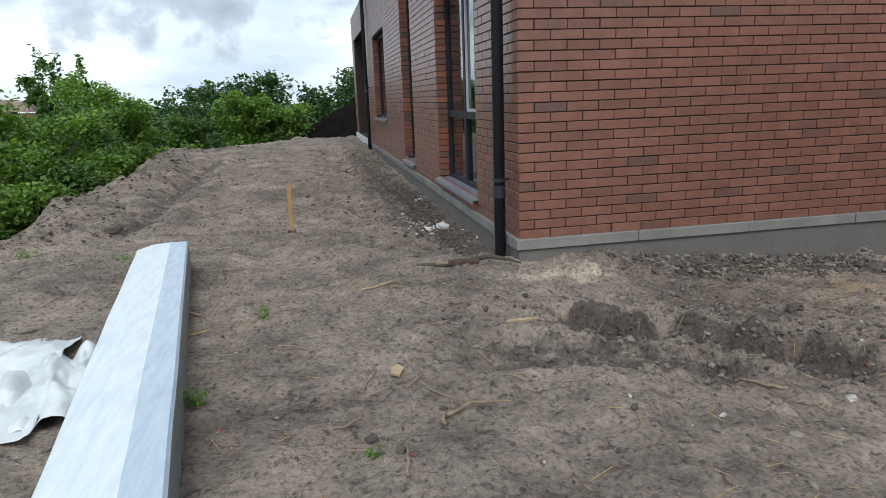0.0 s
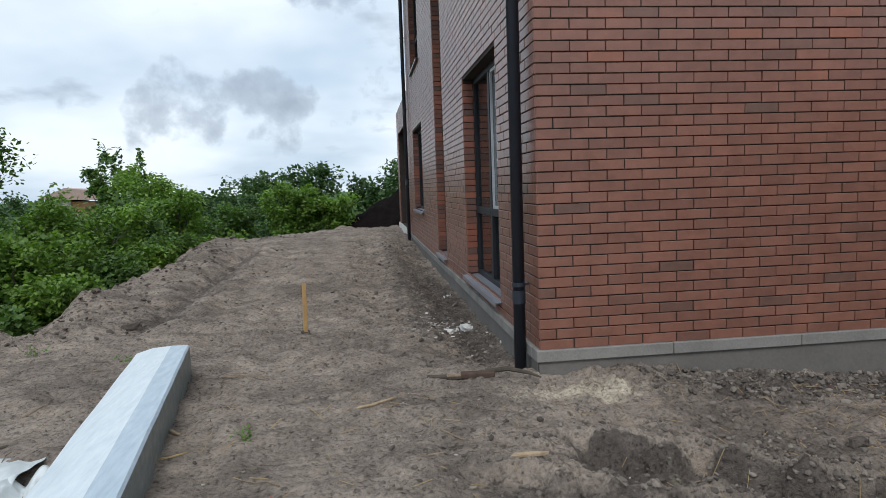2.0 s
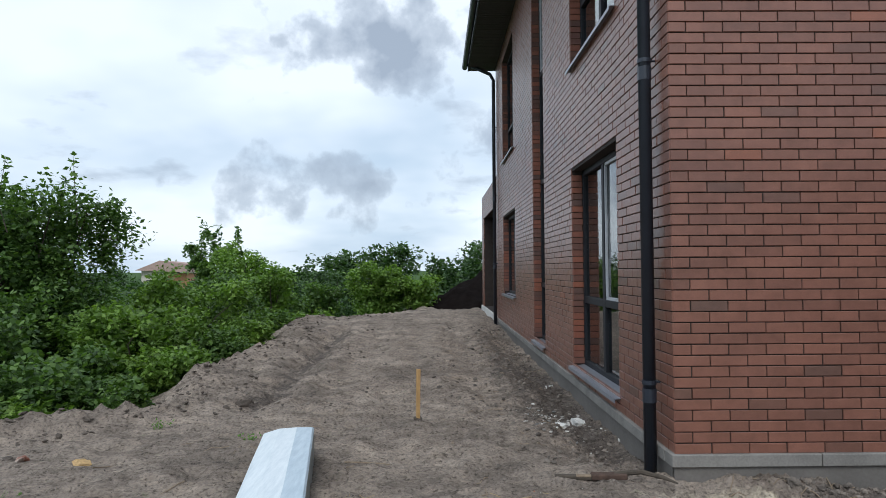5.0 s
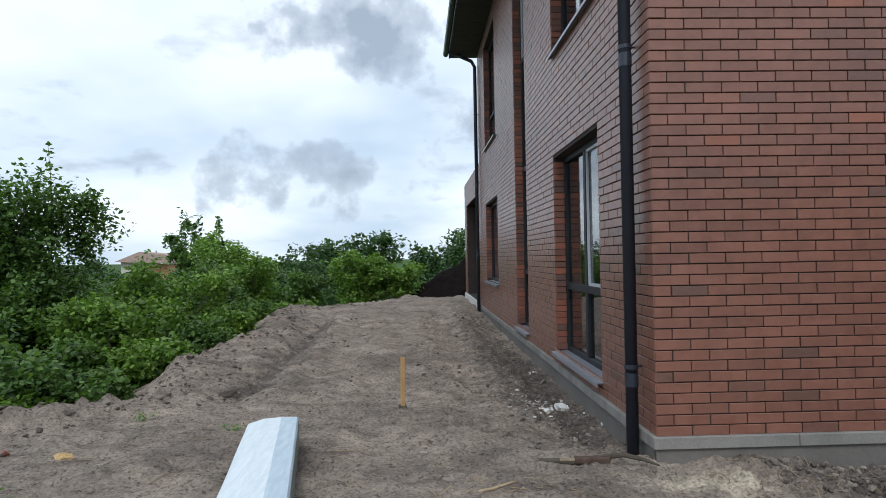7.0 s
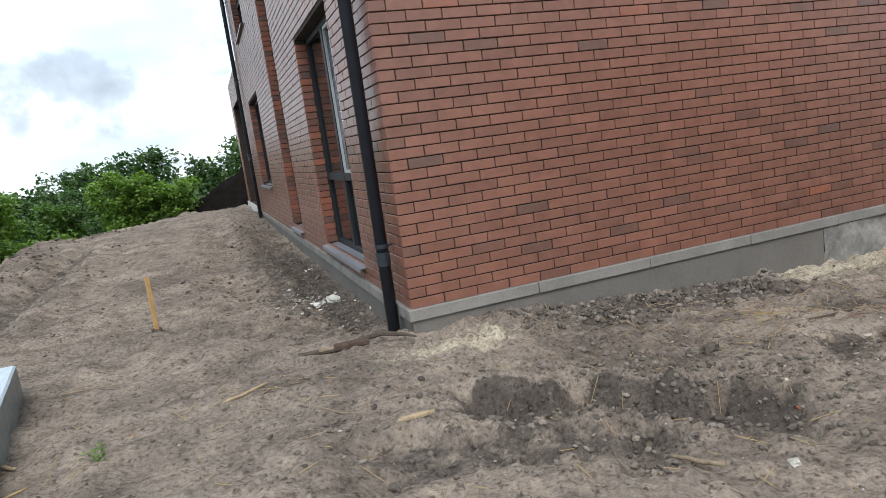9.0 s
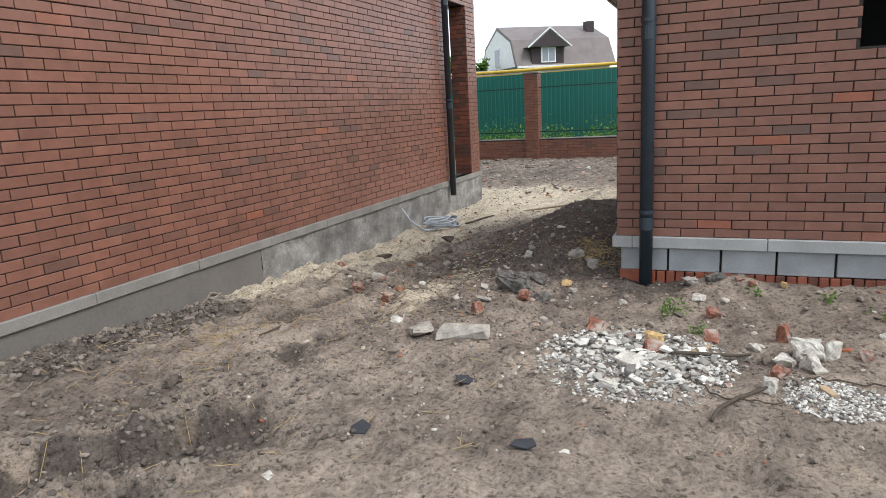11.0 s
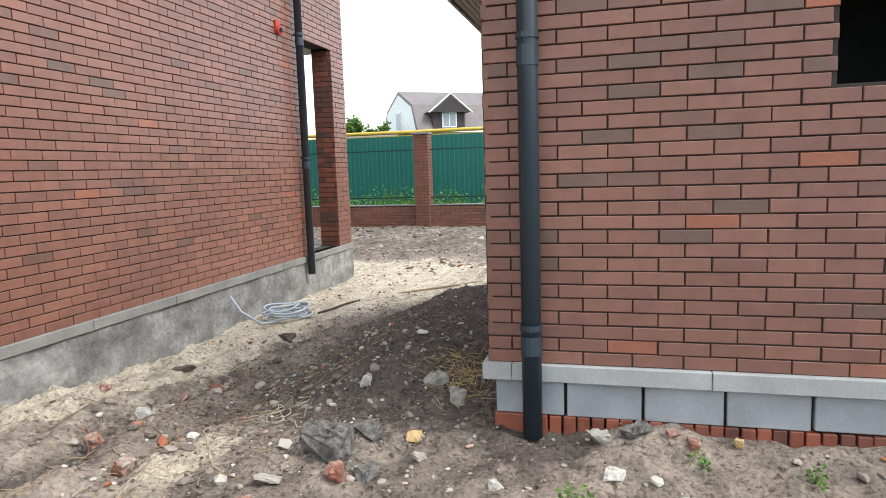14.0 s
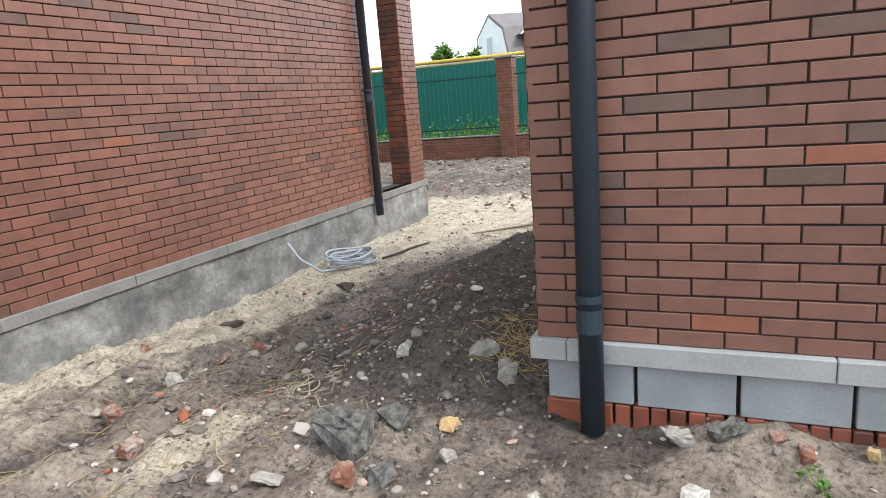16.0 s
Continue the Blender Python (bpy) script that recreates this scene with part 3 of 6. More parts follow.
west_holes = [(1.33, 3.26, 0.40, 2.71), (1.33, 3.26, 3.93, 6.35), (5.22, 6.33, 0.38, 6.35), (8.80, 11.12, 0.97, 2.78), (8.95, 11.12, 4.10, 6.55)]
south_holes = [(9.15, 10.05, BAND, 3.22)]
S_LEN, W_LEN = 10.50, 12.75
S_MAIN = 9.15        # the wall proper, then the porch opening and its pillar


def flip(shape):
    shape.f = [tuple(reversed(f)) for f in shape.f]
    return shape


def house():
    rows = int((TOP - BAND) / COURSE)
    south = part("wall_south", slab_with_holes(S_LEN, -0.6, TOP, 0.30, [(9.15, 10.05, BAND, 3.22)], 0.012), M_MORTAR)
    south.matrix_basis = SOUTH @ Matrix.Translation((0, REC, 0))
    tagged(south, "long red-brown brick wall with dark recessed joints", "wall", kind="structure")
    west = part("wall_west", flip(slab_with_holes(W_LEN, -0.6, TOP, 0.30, west_holes, 0.313)), M_MORTAR)
    west.matrix_basis = WEST @ Matrix.Translation((0, REC, 0))
    tagged(west, "red-brown brick wall with tall dark windows", "wall", kind="structure")
    return south, west, rows


wall_south, wall_west, ROWS = house()


def bands():
    """The concrete band on the plinth, in slabs, and the plinth under it."""
    plinth = Shape().box((-0.006, -0.008, -0.6), (3.9, 0.012, BAND - 0.087))
    p = part("trim_plinth_south", plinth, M_BASE)
    p.matrix_basis = SOUTH
    tagged(p, "smooth grey rendered plinth under the brick wall", "plinth", kind="structure")
    rough = Shape()
    n = 90
    for i in range(n):
        a, b = 3.9 + (S_LEN - 3.9) * i / n, 3.9 + (S_LEN - 3.9) * (i + 1) / n
        for j in range(8):
            c, d = -0.6 + 0.78 * j / 8, -0.6 + 0.78 * (j + 1) / 8
            f = lambda u, z: min(0.006, -0.008 - 0.022 * noise.fractal(Vector((u * 3.0, z * 3.0, 4.0)), 0.7, 2.1, 4))
            rough.add([(a, f(a, c), c), (b, f(b, c), c), (b, f(b, d), d), (a, f(a, d), d)], [(0, 1, 2, 3)])
    p = part("trim_plinth_rough", rough, M_RENDER, smooth=True)
    p.matrix_basis = SOUTH
    tagged(p, "roughly rendered pale cement plinth", "plinth", kind="structure")
    pw = part("trim_plinth_west", flip(Shape().box((0.03, -0.008, -0.6), (W_LEN, 0.02, BAND - 0.087))), M_BASE)
    pw.matrix_basis = WEST
    tagged(pw, "grey rendered plinth under the brick wall", "plinth", kind="structure")
    for name, frame_m, cuts in (("trim_band_south", SOUTH, (-0.03, 1.0, 2.01, 3.05, 4.06, 5.1, 6.12, 7.15, 8.2, 9.3, S_LEN + 0.03)), ("trim_band_west", WEST, (0.262, 1.3, 2.35, 3.4, 4.4, 5.4, 6.5, 7.6, 8.7, 9.8, 10.9, W_LEN))):
        base = new(name)
        base.matrix_basis = frame_m
        tagged(base, "weathered concrete band of slabs on top of the plinth", "plinth band", kind="structure")
        for k, (a, b) in enumerate(zip(cuts, cuts[1:])):
            if name.endswith("west"):
                a = -0.03 if k == 0 else a
            d = rng.uniform(-0.003, 0.003)
            s = Shape().soft_box((a + 0.002, -0.03 + d, BAND - 0.085), (b - 0.002, 0.12, BAND), 0.005)
            if name.endswith("west"):
                if k == 0:
                    s = Shape().soft_box((0.125, -0.03 + d, BAND - 0.085), (b - 0.002, 0.12, BAND), 0.005)
                flip(s)
            part("slab", s, M_CAP, base)


bands()


def west_jambs():
    """Brick returns in the window openings, of raw orange brick."""
    for u0, u1, z0, z1 in west_holes:
        for u, turn in ((u1, 0), (u0, 180)):
            m = pose(HX + 0.004, HY + u - 0.014, 0, 0, 0, 0) if turn == 0 else pose(HX + 0.14, HY + u + 0.014, 0, 0, 0, 180)
            rows = int((z1 - z0) / COURSE)
            base = BAND + math.ceil((z0 - BAND) / COURSE - 0.2) * COURSE
            brick_face(wall_west, wall_west.matrix_basis.inverted() @ m, 0.13, base, int((z1 - base) / COURSE + 0.3), M_BRICK_RAW, 0)


def house_window(u0, u1, z0, z1, label, mullions, transoms, sill=True):
    """A dark plastic window set back in the west wall, with panes of glass and a sheet metal sill."""
    ob = thing("window", label, "window", (HX + 0.13, HY + u0, z0))
    w, h = u1 - u0, z1 - z0
    t = 0.065
    bars = [((0, 0), (t, h)), ((w - t, 0), (w, h)), ((t, 0), (w - t, t)), ((t, h - t), (w - t, h))]
    for a, b in bars:
        part("frame_bar", Shape().soft_box((0, a[0], a[1]), (0.07, b[0], b[1]), 0.006), M_FRAME, ob)
    for y in mullions:
        part("mullion", Shape().soft_box((-0.004, y - 0.045, t), (0.07, y + 0.045, h - t), 0.006), M_FRAME, ob)
    ys = [t, *[c for y in mullions for c in (y - 0.045, y + 0.045)], w - t]
    for i in range(0, len(ys), 2):
        zs = [t, *[c for z in transoms for c in (z - 0.04, z + 0.04)], h - t]
        for z in transoms:
            part("transom", Shape().soft_box((-0.003, ys[i], z - 0.04), (0.07, ys[i + 1], z + 0.04), 0.005), M_FRAME, ob)
        for j in range(0, len(zs), 2):
            pane = part("pane", Shape().box((0.03, ys[i], zs[j]), (0.036, ys[i + 1], zs[j + 1])), M_GLASS, ob, "reflecting clear glass pane")
            pane.visible_shadow = False
            if w > 1 and i == 0 and j == len(zs) - 2:
                s = Shape()
                e = 0.028
                for a, b in (((ys[i], zs[j]), (ys[i] + e, zs[j + 1])), ((ys[i + 1] - e, zs[j]), (ys[i + 1], zs[j + 1])), ((ys[i], zs[j]), (ys[i + 1], zs[j] + e)), ((ys[i], zs[j + 1] - e), (ys[i + 1], zs[j + 1]))):
                    s.box((0.006, a[0], a[1]), (0.028, b[0], b[1]))
                part("sash", s, M_SASH, ob, "pale opening sash edge")
    if sill:
        sh = Shape()
        prof = [(0.02, 0.012), (-0.185, -0.012), (-0.188, -0.05), (-0.182, -0.05), (-0.178, -0.018), (0.02, 0.0)]
        n = len(prof)
        sh.add([(x, y, z) for y in (-0.03, w + 0.03) for x, z in prof], [tuple(range(n)), tuple(reversed(range(n, 2 * n)))] + [(i, n + i, n + (i + 1) % n, (i + 1) % n) for i in range(n)])
        part("sill", sh, M_SILL, ob, "grey sheet metal sill")
    return ob


WINDOWS = [house_window(HY - HY + 1.33, 3.26, 0.40, 2.71, "tall dark-framed window with low transom and metal sill", (0.98,), (0.78,)),
           house_window(1.33, 3.26, 3.93, 6.35, "upper dark-framed window with metal sill", (0.98,), (0.78,)),
           house_window(5.22, 6.33, 0.38, 6.35, "narrow stairwell window running up two storeys", (), (0.9, 2.6, 4.4)),
           house_window(8.80, 11.12, 0.97, 2.78, "dark-framed ground floor window with metal sill", (1.16,), ()),
           house_window(8.95, 11.12, 4.10, 6.55, "dark-framed upper window with metal sill", (1.1,), (0.75,))]


def inside():
    """Floors and inner walls that close the house."""
    s = Shape()
    s.box((HX + 1.9, HY + 0.4, 0.2), (HX + 2.0, HY + 12.5, 6.9))
    p = part("wall_inner", s, M_DARKROOM)
    tagged(p, "unpainted plaster partition inside the house", "wall", kind="structure")
    for k, z in enumerate((0.15, 3.25, 6.75)):
        p = part("floor_%d" % k, Shape().box((HX + 0.34, HY + 0.34, z), (HX + 9.0, HY + 12.6, z + 0.15)), M_DARKROOM)
        tagged(p, "bare concrete floor slab inside the house", "floor", kind="structure")
    for k, y in enumerate((4.3, 7.6)):
        p = part("wall_cross_%d" % k, Shape().box((HX + 0.32, HY + y, 0.3), (HX + 1.9, HY + y + 0.12, 6.7)), M_DARKROOM)
        tagged(p, "unpainted plaster cross wall inside the house", "wall", kind="structure")
    p = part("wall_north", Shape().box((HX + 0.31, HY + W_LEN - 0.3, -0.5), (HX + 10.5, HY + W_LEN, TOP)), M_MORTAR)
    tagged(p, "rear brick wall of the house", "wall", kind="structure")
    p = part("wall_east", Shape().box((HX + 8.85, HY + 0.32, -0.5), (HX + 9.15, HY + W_LEN - 0.31, TOP)), M_MORTAR)
    tagged(p, "east brick wall of the house behind the porch", "wall", kind="structure")


inside()


def house_roof():
    ob = thing("roof", "dark metal hipped roof with deep boarded eaves", "roof", (HX, HY, TOP))
    o = 0.72
    x0, x1, y0, y1 = -o, 10.5 + o, -o, W_LEN + 0.15
    part("soffit", Shape().box((x0, y0, -0.04), (x1, y1, 0.0)), M_SOFFIT, ob, "dark boarded soffit")
    s = Shape()
    cx, a, b = (x0 + x1) / 2, y0 + 5.5, y1 - 5.5
    s.add([(x0, y0, 0.14), (x1, y0, 0.14), (x1, y1, 0.14), (x0, y1, 0.14), (cx, a, 2.9), (cx, b, 2.9)], [(0, 1, 4), (1, 2, 5, 4), (2, 3, 5), (3, 0, 4, 5), (3, 2, 1, 0)])
    part("covering", s, M_ROOF, ob)
    f = Shape()
    f.box((x0 - 0.02, y0, -0.06), (x0, y1, 0.16)).box((x0, y0 - 0.02, -0.06), (x1, y0, 0.16))
    part("fascia", f, M_ROOF, ob)
    boards = Shape()
    y = y0 + 0.05
    while y < y1 - 0.1:
        boards.box((x0 + 0.02, y, -0.052), (-0.01, y + 0.09, -0.042))
        y += 0.1
    part("boards", boards, M_SOFFIT, ob)
    # half-round gutter along the west eave
    g = Shape()
    n = 9
    prof = [(x0 - 0.10 + 0.075 * math.cos(math.pi + math.pi * i / (n - 1)), 0.06 + 0.075 * math.sin(math.pi + math.pi * i / (n - 1))) for i in range(n)]
    prof += [(x * 0.985 - 0.012, z + 0.006) for x, z in reversed(prof)]
    k = len(prof)
    g.add([(x, yy, z) for yy in (y0, y1) for x, z in prof], [tuple(range(k)), tuple(reversed(range(k, 2 * k)))] + [(i, k + i, k + (i + 1) % k, (i + 1) % k) for i in range(k)])
    part("gutter", g, M_PIPE, ob, "dark half-round rain gutter")


house_roof()


def downpipe(label, x, y, z0, z1, r, mat, to_wall, joints, top=None, shoe=None):
    """A round rain pipe with sleeves and wall brackets; to_wall is the way to the wall."""
    ob = thing("downpipe", label, "rain pipe", (x, y, z0))
    pts = [(0, 0, 0), (0, 0, z1 - z0)]
    if top:
        pts += [Vector((0, 0, z1 - z0 + 0.12)) + Vector(top) * 0.12, Vector((0, 0, z1 - z0 + 0.12)) + Vector(top)]
    part("pipe", Shape().tube(pts, r, 16), mat, ob, smooth=True)
    for z in joints:
        part("sleeve", Shape().tube([(0, 0, z - z0 - 0.05), (0, 0, z - z0 + 0.05)], r * 1.09, 16), mat, ob)
        if to_wall:
            part("bracket", Shape().tube([(0, 0, z - z0 + 0.08), (0, 0, z - z0 + 0.11)], r * 1.14, 16).tube([(0, 0, z - z0 + 0.095), Vector(to_wall) + Vector((0, 0, z - z0 + 0.095))], 0.008, 6), mat, ob)
    return ob


downpipe("dark grey round steel rain pipe on the brick corner", 1.52, 4.99, 0.06, 6.6, 0.046, M_PIPE, (0.08, 0, 0), (0.62, 2.98, 5.2), top=(-0.75, 0, 0.35))
downpipe("dark grey round steel rain pipe at the wall's far end", 1.52, 17.25, -0.1, 6.55, 0.046, M_PIPE, (0.08, 0, 0), (1.6, 3.4, 5.2), top=(-0.72, 0, 0.32))
downpipe("dark round steel rain pipe beside the porch", 10.47, 4.63, 0.03, 6.6, 0.05, M_PIPE, (0, 0.08, 0), (1.5, 3.1, 4.8), top=(0, -0.7, 0.35))


def porch():
    """Open porch at the house's east end: a floor slab, a brick pillar and a lintel."""
    p = part("floor_porch", Shape().box((HX + 9.16, HY + 0.31, -0.6), (HX + 10.5, HY + 4.0, BAND)), M_CAP)
    tagged(p, "concrete porch floor slab", "floor", kind="structure")
    p = part("ceiling_porch", Shape().box((HX + 9.16, HY + 0.31, 3.24), (HX + 10.5, HY + 4.0, 3.4)), M_WHITE)
    tagged(p, "pale porch ceiling", "ceiling", kind="structure")


porch()


def terrace():
    """A lower annexe past the wall's end, with a flat parapet and an open loggia on a white base."""
    m = pose(HX, HY + W_LEN + 0.02, 0, 0, 0, 90) @ Matrix.Diagonal((1, -1, 1, 1))
    hole = (0.7, 4.7, 0.30, 3.30)
    w = part("wall_annexe", flip(slab_with_holes(5.5, -0.6, 4.05, 0.30, [hole])), M_MORTAR)
    w.matrix_basis = m @ Matrix.Translation((0, REC, 0))
    tagged(w, "low brick annexe wall with a wide open loggia", "wall", kind="structure")
    brick_face(w, Matrix.Translation((0, -REC, 0)), 5.5, BAND, int((4.05 - BAND) / COURSE), M_BRICK, 0, [hole])
    b = part("trim_annexe_base", flip(Shape().box((0.0, -0.04, -0.6), (5.5, 0.02, 0.30))), M_WHITE)
    b.matrix_basis = m
    tagged(b, "white rendered annexe base", "plinth", kind="structure")
    far = part("wall_annexe_back", Shape().box((HX + 2.2, HY + W_LEN + 0.1, -0.5), (HX + 2.4, HY + W_LEN + 5.5, 4.0)), M_BRICK_RAW)
    tagged(far, "reddish back wall of the loggia", "wall", kind="structure")
    end = part("wall_annexe_end", Shape().box((HX + 0.32, HY + W_LEN + 5.2, -0.5), (HX + 6, HY + W_LEN + 5.5, 4.0)), M_BRICK_RAW)
    tagged(end, "reddish end wall of the loggia", "wall", kind="structure")
    top = part("ceiling_annexe", Shape().box((HX + 0.31, HY + W_LEN + 0.1, 3.4), (HX + 6, HY + W_LEN + 5.19, 3.6)), M_DARKROOM)
    tagged(top, "annexe roof slab", "ceiling", kind="structure")


terrace()

# ---- second building ----
GX, GY, GBAND = 5.875, 1.312, 0.34
GWEST = pose(GX, GY, 0, 0, 0, -90)          # x runs south along the west face, -y looks west
G_LEN, G_TOP = 5.6, 2.62
g_holes = [(1.647, 2.582, 1.715, 2.52)]


def annex():
    w = part("wall_garage_west", slab_with_holes(G_LEN, GBAND - 0.02, G_TOP, 0.28, g_holes), M_MORTAR)
    w.matrix_basis = GWEST @ Matrix.Translation((0, REC, 0))
    tagged(w, "brown brick outbuilding wall with an empty window opening", "wall", kind="structure")
    n = part("wall_garage_north", Shape().box((GX + 0.30, GY - 0.3, -0.5), (GX + 3.4, GY - REC, 2.6)), M_MORTAR)
    tagged(n, "brown brick side wall of the outbuilding", "wall", kind="structure")
    back = part("wall_garage_east", Shape().box((GX + 3.1, GY - 5.6, -0.5), (GX + 3.4, GY - 0.31, 2.6)), M_MORTAR)
    tagged(back, "far brick wall of the outbuilding", "wall", kind="structure")
    so = part("wall_garage_south", Shape().box((GX + 0.31, GY - 5.6, -0.5), (GX + 3.09, GY - 5.3, 2.6)), M_MORTAR)
    tagged(so, "south brick wall of the outbuilding", "wall", kind="structure")
    fl = part("floor_garage", Shape().box((GX + 0.3, GY - 5.3, -0.1), (GX + 3.1, GY - 0.31, 0.1)), M_BLACKROOM)
    tagged(fl, "dark floor of the unlit outbuilding interior", "floor", kind="structure")
    inner = part("wall_garage_inner", Shape().box((GX + 1.6, GY - 5.2, 0.1), (GX + 1.7, GY - 0.35, 2.6)), M_BLACKROOM)
    tagged(inner, "dark inner wall of the outbuilding", "wall", kind="structure")
    ceil = part("ceiling_garage", Shape().box((GX + 0.29, GY - 5.29, 2.63), (GX + 3.09, GY - 0.32, 2.72)), M_BLACKROOM)
    tagged(ceil, "dark ceiling inside the outbuilding", "ceiling", kind="structure")
    foot = part("trim_footing", Shape().box((0.045, 0.055, -0.6), (G_LEN, 0.28, GBAND - 0.03)), M_MORTAR)
    foot.matrix_basis = GWEST
    tagged(foot, "mortar bed behind the footing blocks", "footing", kind="structure")
    footn = part("trim_footing_north", Shape().box((GX + 0.3, GY - 0.045, -0.6), (GX + 3.4, GY - 0.03, GBAND)), M_BLOCK)
    tagged(footn, "grey block footing on the side", "footing", kind="structure")
    # roof with its eave over the north side
    ob = thing("roof", "grey roof of the outbuilding with a siding soffit", "roof", (GX, GY, 2.60))
    s = Shape()
    for i in range(10):
        y = 0.02 + i * 0.045
        s.soft_box((0.0, y, 0.0), (3.7, y + 0.042, 0.02), 0.003)
    part("soffit", s, M_SOFFIT_PALE, ob, "grey siding boards under the eave")
    r = Shape().add([(-0.02, 0.47, 0.03), (3.8, 0.47, 0.03), (3.8, -5.9, 0.03), (-0.02, -5.9, 0.03), (-0.02, -2.8, 0.95), (3.8, -2.8, 0.95)], [(0, 1, 5, 4), (2, 3, 4, 5), (1, 2, 5), (0, 4, 3)])
    part("covering", r, M_ROOF, ob)
    part("fascia", Shape().box((-0.02, 0.47, -0.02), (3.8, 0.49, 0.16)), M_SOFFIT_PALE, ob)
    return w, n


wall_garage, wall_garage_north = annex()
downpipe("petrol grey round rain pipe at the outbuilding's corner", 5.795, 1.065, -0.04, 2.44, 0.052, M_PIPE_GREEN, (0.09, 0, 0), (0.46, 1.93), top=(0.1, 0.40, 0.05))

# ---- things ----
def rock_mesh(name, size, mat, seed, flat=1.0, detail=2, rough=0.28):
    """A broken, angular piece: the hull of a jittered block, roughened on its faces."""
    rnd = random.Random(int(seed * 1000))
    bm = bmesh.new()
    for _ in range(15):
        p = [rnd.uniform(-1, 1) for _ in range(3)]
        k = rnd.randrange(3)
        p[k] = math.copysign(1, p[k])
        if rnd.random() < 0.7:
            j = (k + rnd.choice((1, 2))) % 3
            p[j] = math.copysign(1, p[j])
        q = [c * rnd.uniform(0.74, 1.0) * 0.5 * s for c, s in zip(p, size)]
        bm.verts.new(q)
    hull = bmesh.ops.convex_hull(bm, input=bm.verts[:])
    bmesh.ops.delete(bm, geom=[v for v in bm.verts if not v.link_faces], context="VERTS")
    bmesh.ops.bevel(bm, geom=bm.edges[:], offset=0.035 * min(size), segments=1, affect="EDGES")
    if detail > 2:
        bmesh.ops.triangulate(bm, faces=bm.faces[:])
        bmesh.ops.subdivide_edges(bm, edges=bm.edges[:], cuts=detail - 1, use_grid_fill=True)
        off = Vector((seed * 3.7, seed * 1.3, seed))
        bm.normal_update()
        for v in bm.verts:
            v.co += v.normal * min(size) * rough * 0.35 * noise.fractal(v.co / max(size) * 5 + off, 0.7, 2.1, 3)
    me = bpy.data.meshes.new(name)
    bm.to_mesh(me)
    bm.free()
    me.materials.append(mat)
    return me


def lay(ob, x, y, sink=0.0, turn=0.0, tilt=(0, 0), h=0.0):
    ob.matrix_basis = pose(x, y, gz(x, y) + h - sink, tilt[0], tilt[1], turn)
    return ob


def rock(name, label, category, x, y, size, mat, seed, turn=0, sink=0.25, group="", detail=3, rough=0.28, tilt=(0, 0)):
    if len(label.split()) < 4:
        label += " lying on bare soil"
    size = tuple(0.86 * c for c in size)
    ob = new(name, rock_mesh(name, size, mat, seed, detail=detail, rough=rough))
    lay(ob, x, y, size[2] * sink - size[2] * 0.5, turn, tilt)
    return tagged(ob, label, category, group)


def beam():
    """The long film-wrapped beam beside the path."""
    a, b = Vector((-0.98, 5.33)), Vector((-0.27, 0.78))
    d = b - a
    ob = thing("wrapped_beam", "long rectangular building beam wrapped in white plastic film", "building beam", (a.x, a.y, 0.08), math.degrees(math.atan2(d.y, d.x)))
    n, h, w = d.length, 0.25, 0.385
    prof = [(0.0, 0.0), (0.0, h - 0.012), (-0.012, h), (-0.13, h + 0.004), (-0.26, h), (-w + 0.01, h - 0.03), (-w, h - 0.045), (-w, 0.0)]
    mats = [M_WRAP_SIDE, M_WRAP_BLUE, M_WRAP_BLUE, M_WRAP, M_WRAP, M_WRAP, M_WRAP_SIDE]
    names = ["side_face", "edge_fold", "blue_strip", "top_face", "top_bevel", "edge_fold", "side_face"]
    k = 60
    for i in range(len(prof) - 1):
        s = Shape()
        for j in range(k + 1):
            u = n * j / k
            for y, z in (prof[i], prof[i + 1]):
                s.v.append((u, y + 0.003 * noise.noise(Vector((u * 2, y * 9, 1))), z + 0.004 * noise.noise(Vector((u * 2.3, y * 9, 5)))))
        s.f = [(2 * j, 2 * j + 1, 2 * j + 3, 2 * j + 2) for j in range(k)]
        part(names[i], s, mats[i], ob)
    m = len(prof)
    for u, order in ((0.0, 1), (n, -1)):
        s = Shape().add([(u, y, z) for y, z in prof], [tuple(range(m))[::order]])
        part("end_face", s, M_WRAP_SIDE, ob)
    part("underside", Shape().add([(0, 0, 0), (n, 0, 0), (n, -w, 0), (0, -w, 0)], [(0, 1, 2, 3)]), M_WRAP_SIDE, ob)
    # two bearers under it
    for u in (0.25, n - 0.4):
        part("bearer", Shape().soft_box((u, -w - 0.0, -0.12), (u + 0.1, 0.0, -0.002), 0.006), M_DRYWOOD, ob, "wooden bearer")


beam()


def stake():
    x, y = -0.206, 6.35
    ob = thing("survey_stake", "thin yellow wooden stake driven upright into soil", "stake", (x, y, gz(x, y)))
    s = Shape().soft_box((-0.017, -0.017, -0.2), (0.017, 0.017, 0.47), 0.003, pose(0, 0, 0, -1.0, 1.2, 20))
    part("shaft", s, M_STAKE, ob)
    part("foot_clod", rock_mesh("foot_clod", (0.09, 0.09, 0.06), M_CLOD, 3), None, ob)


stake()


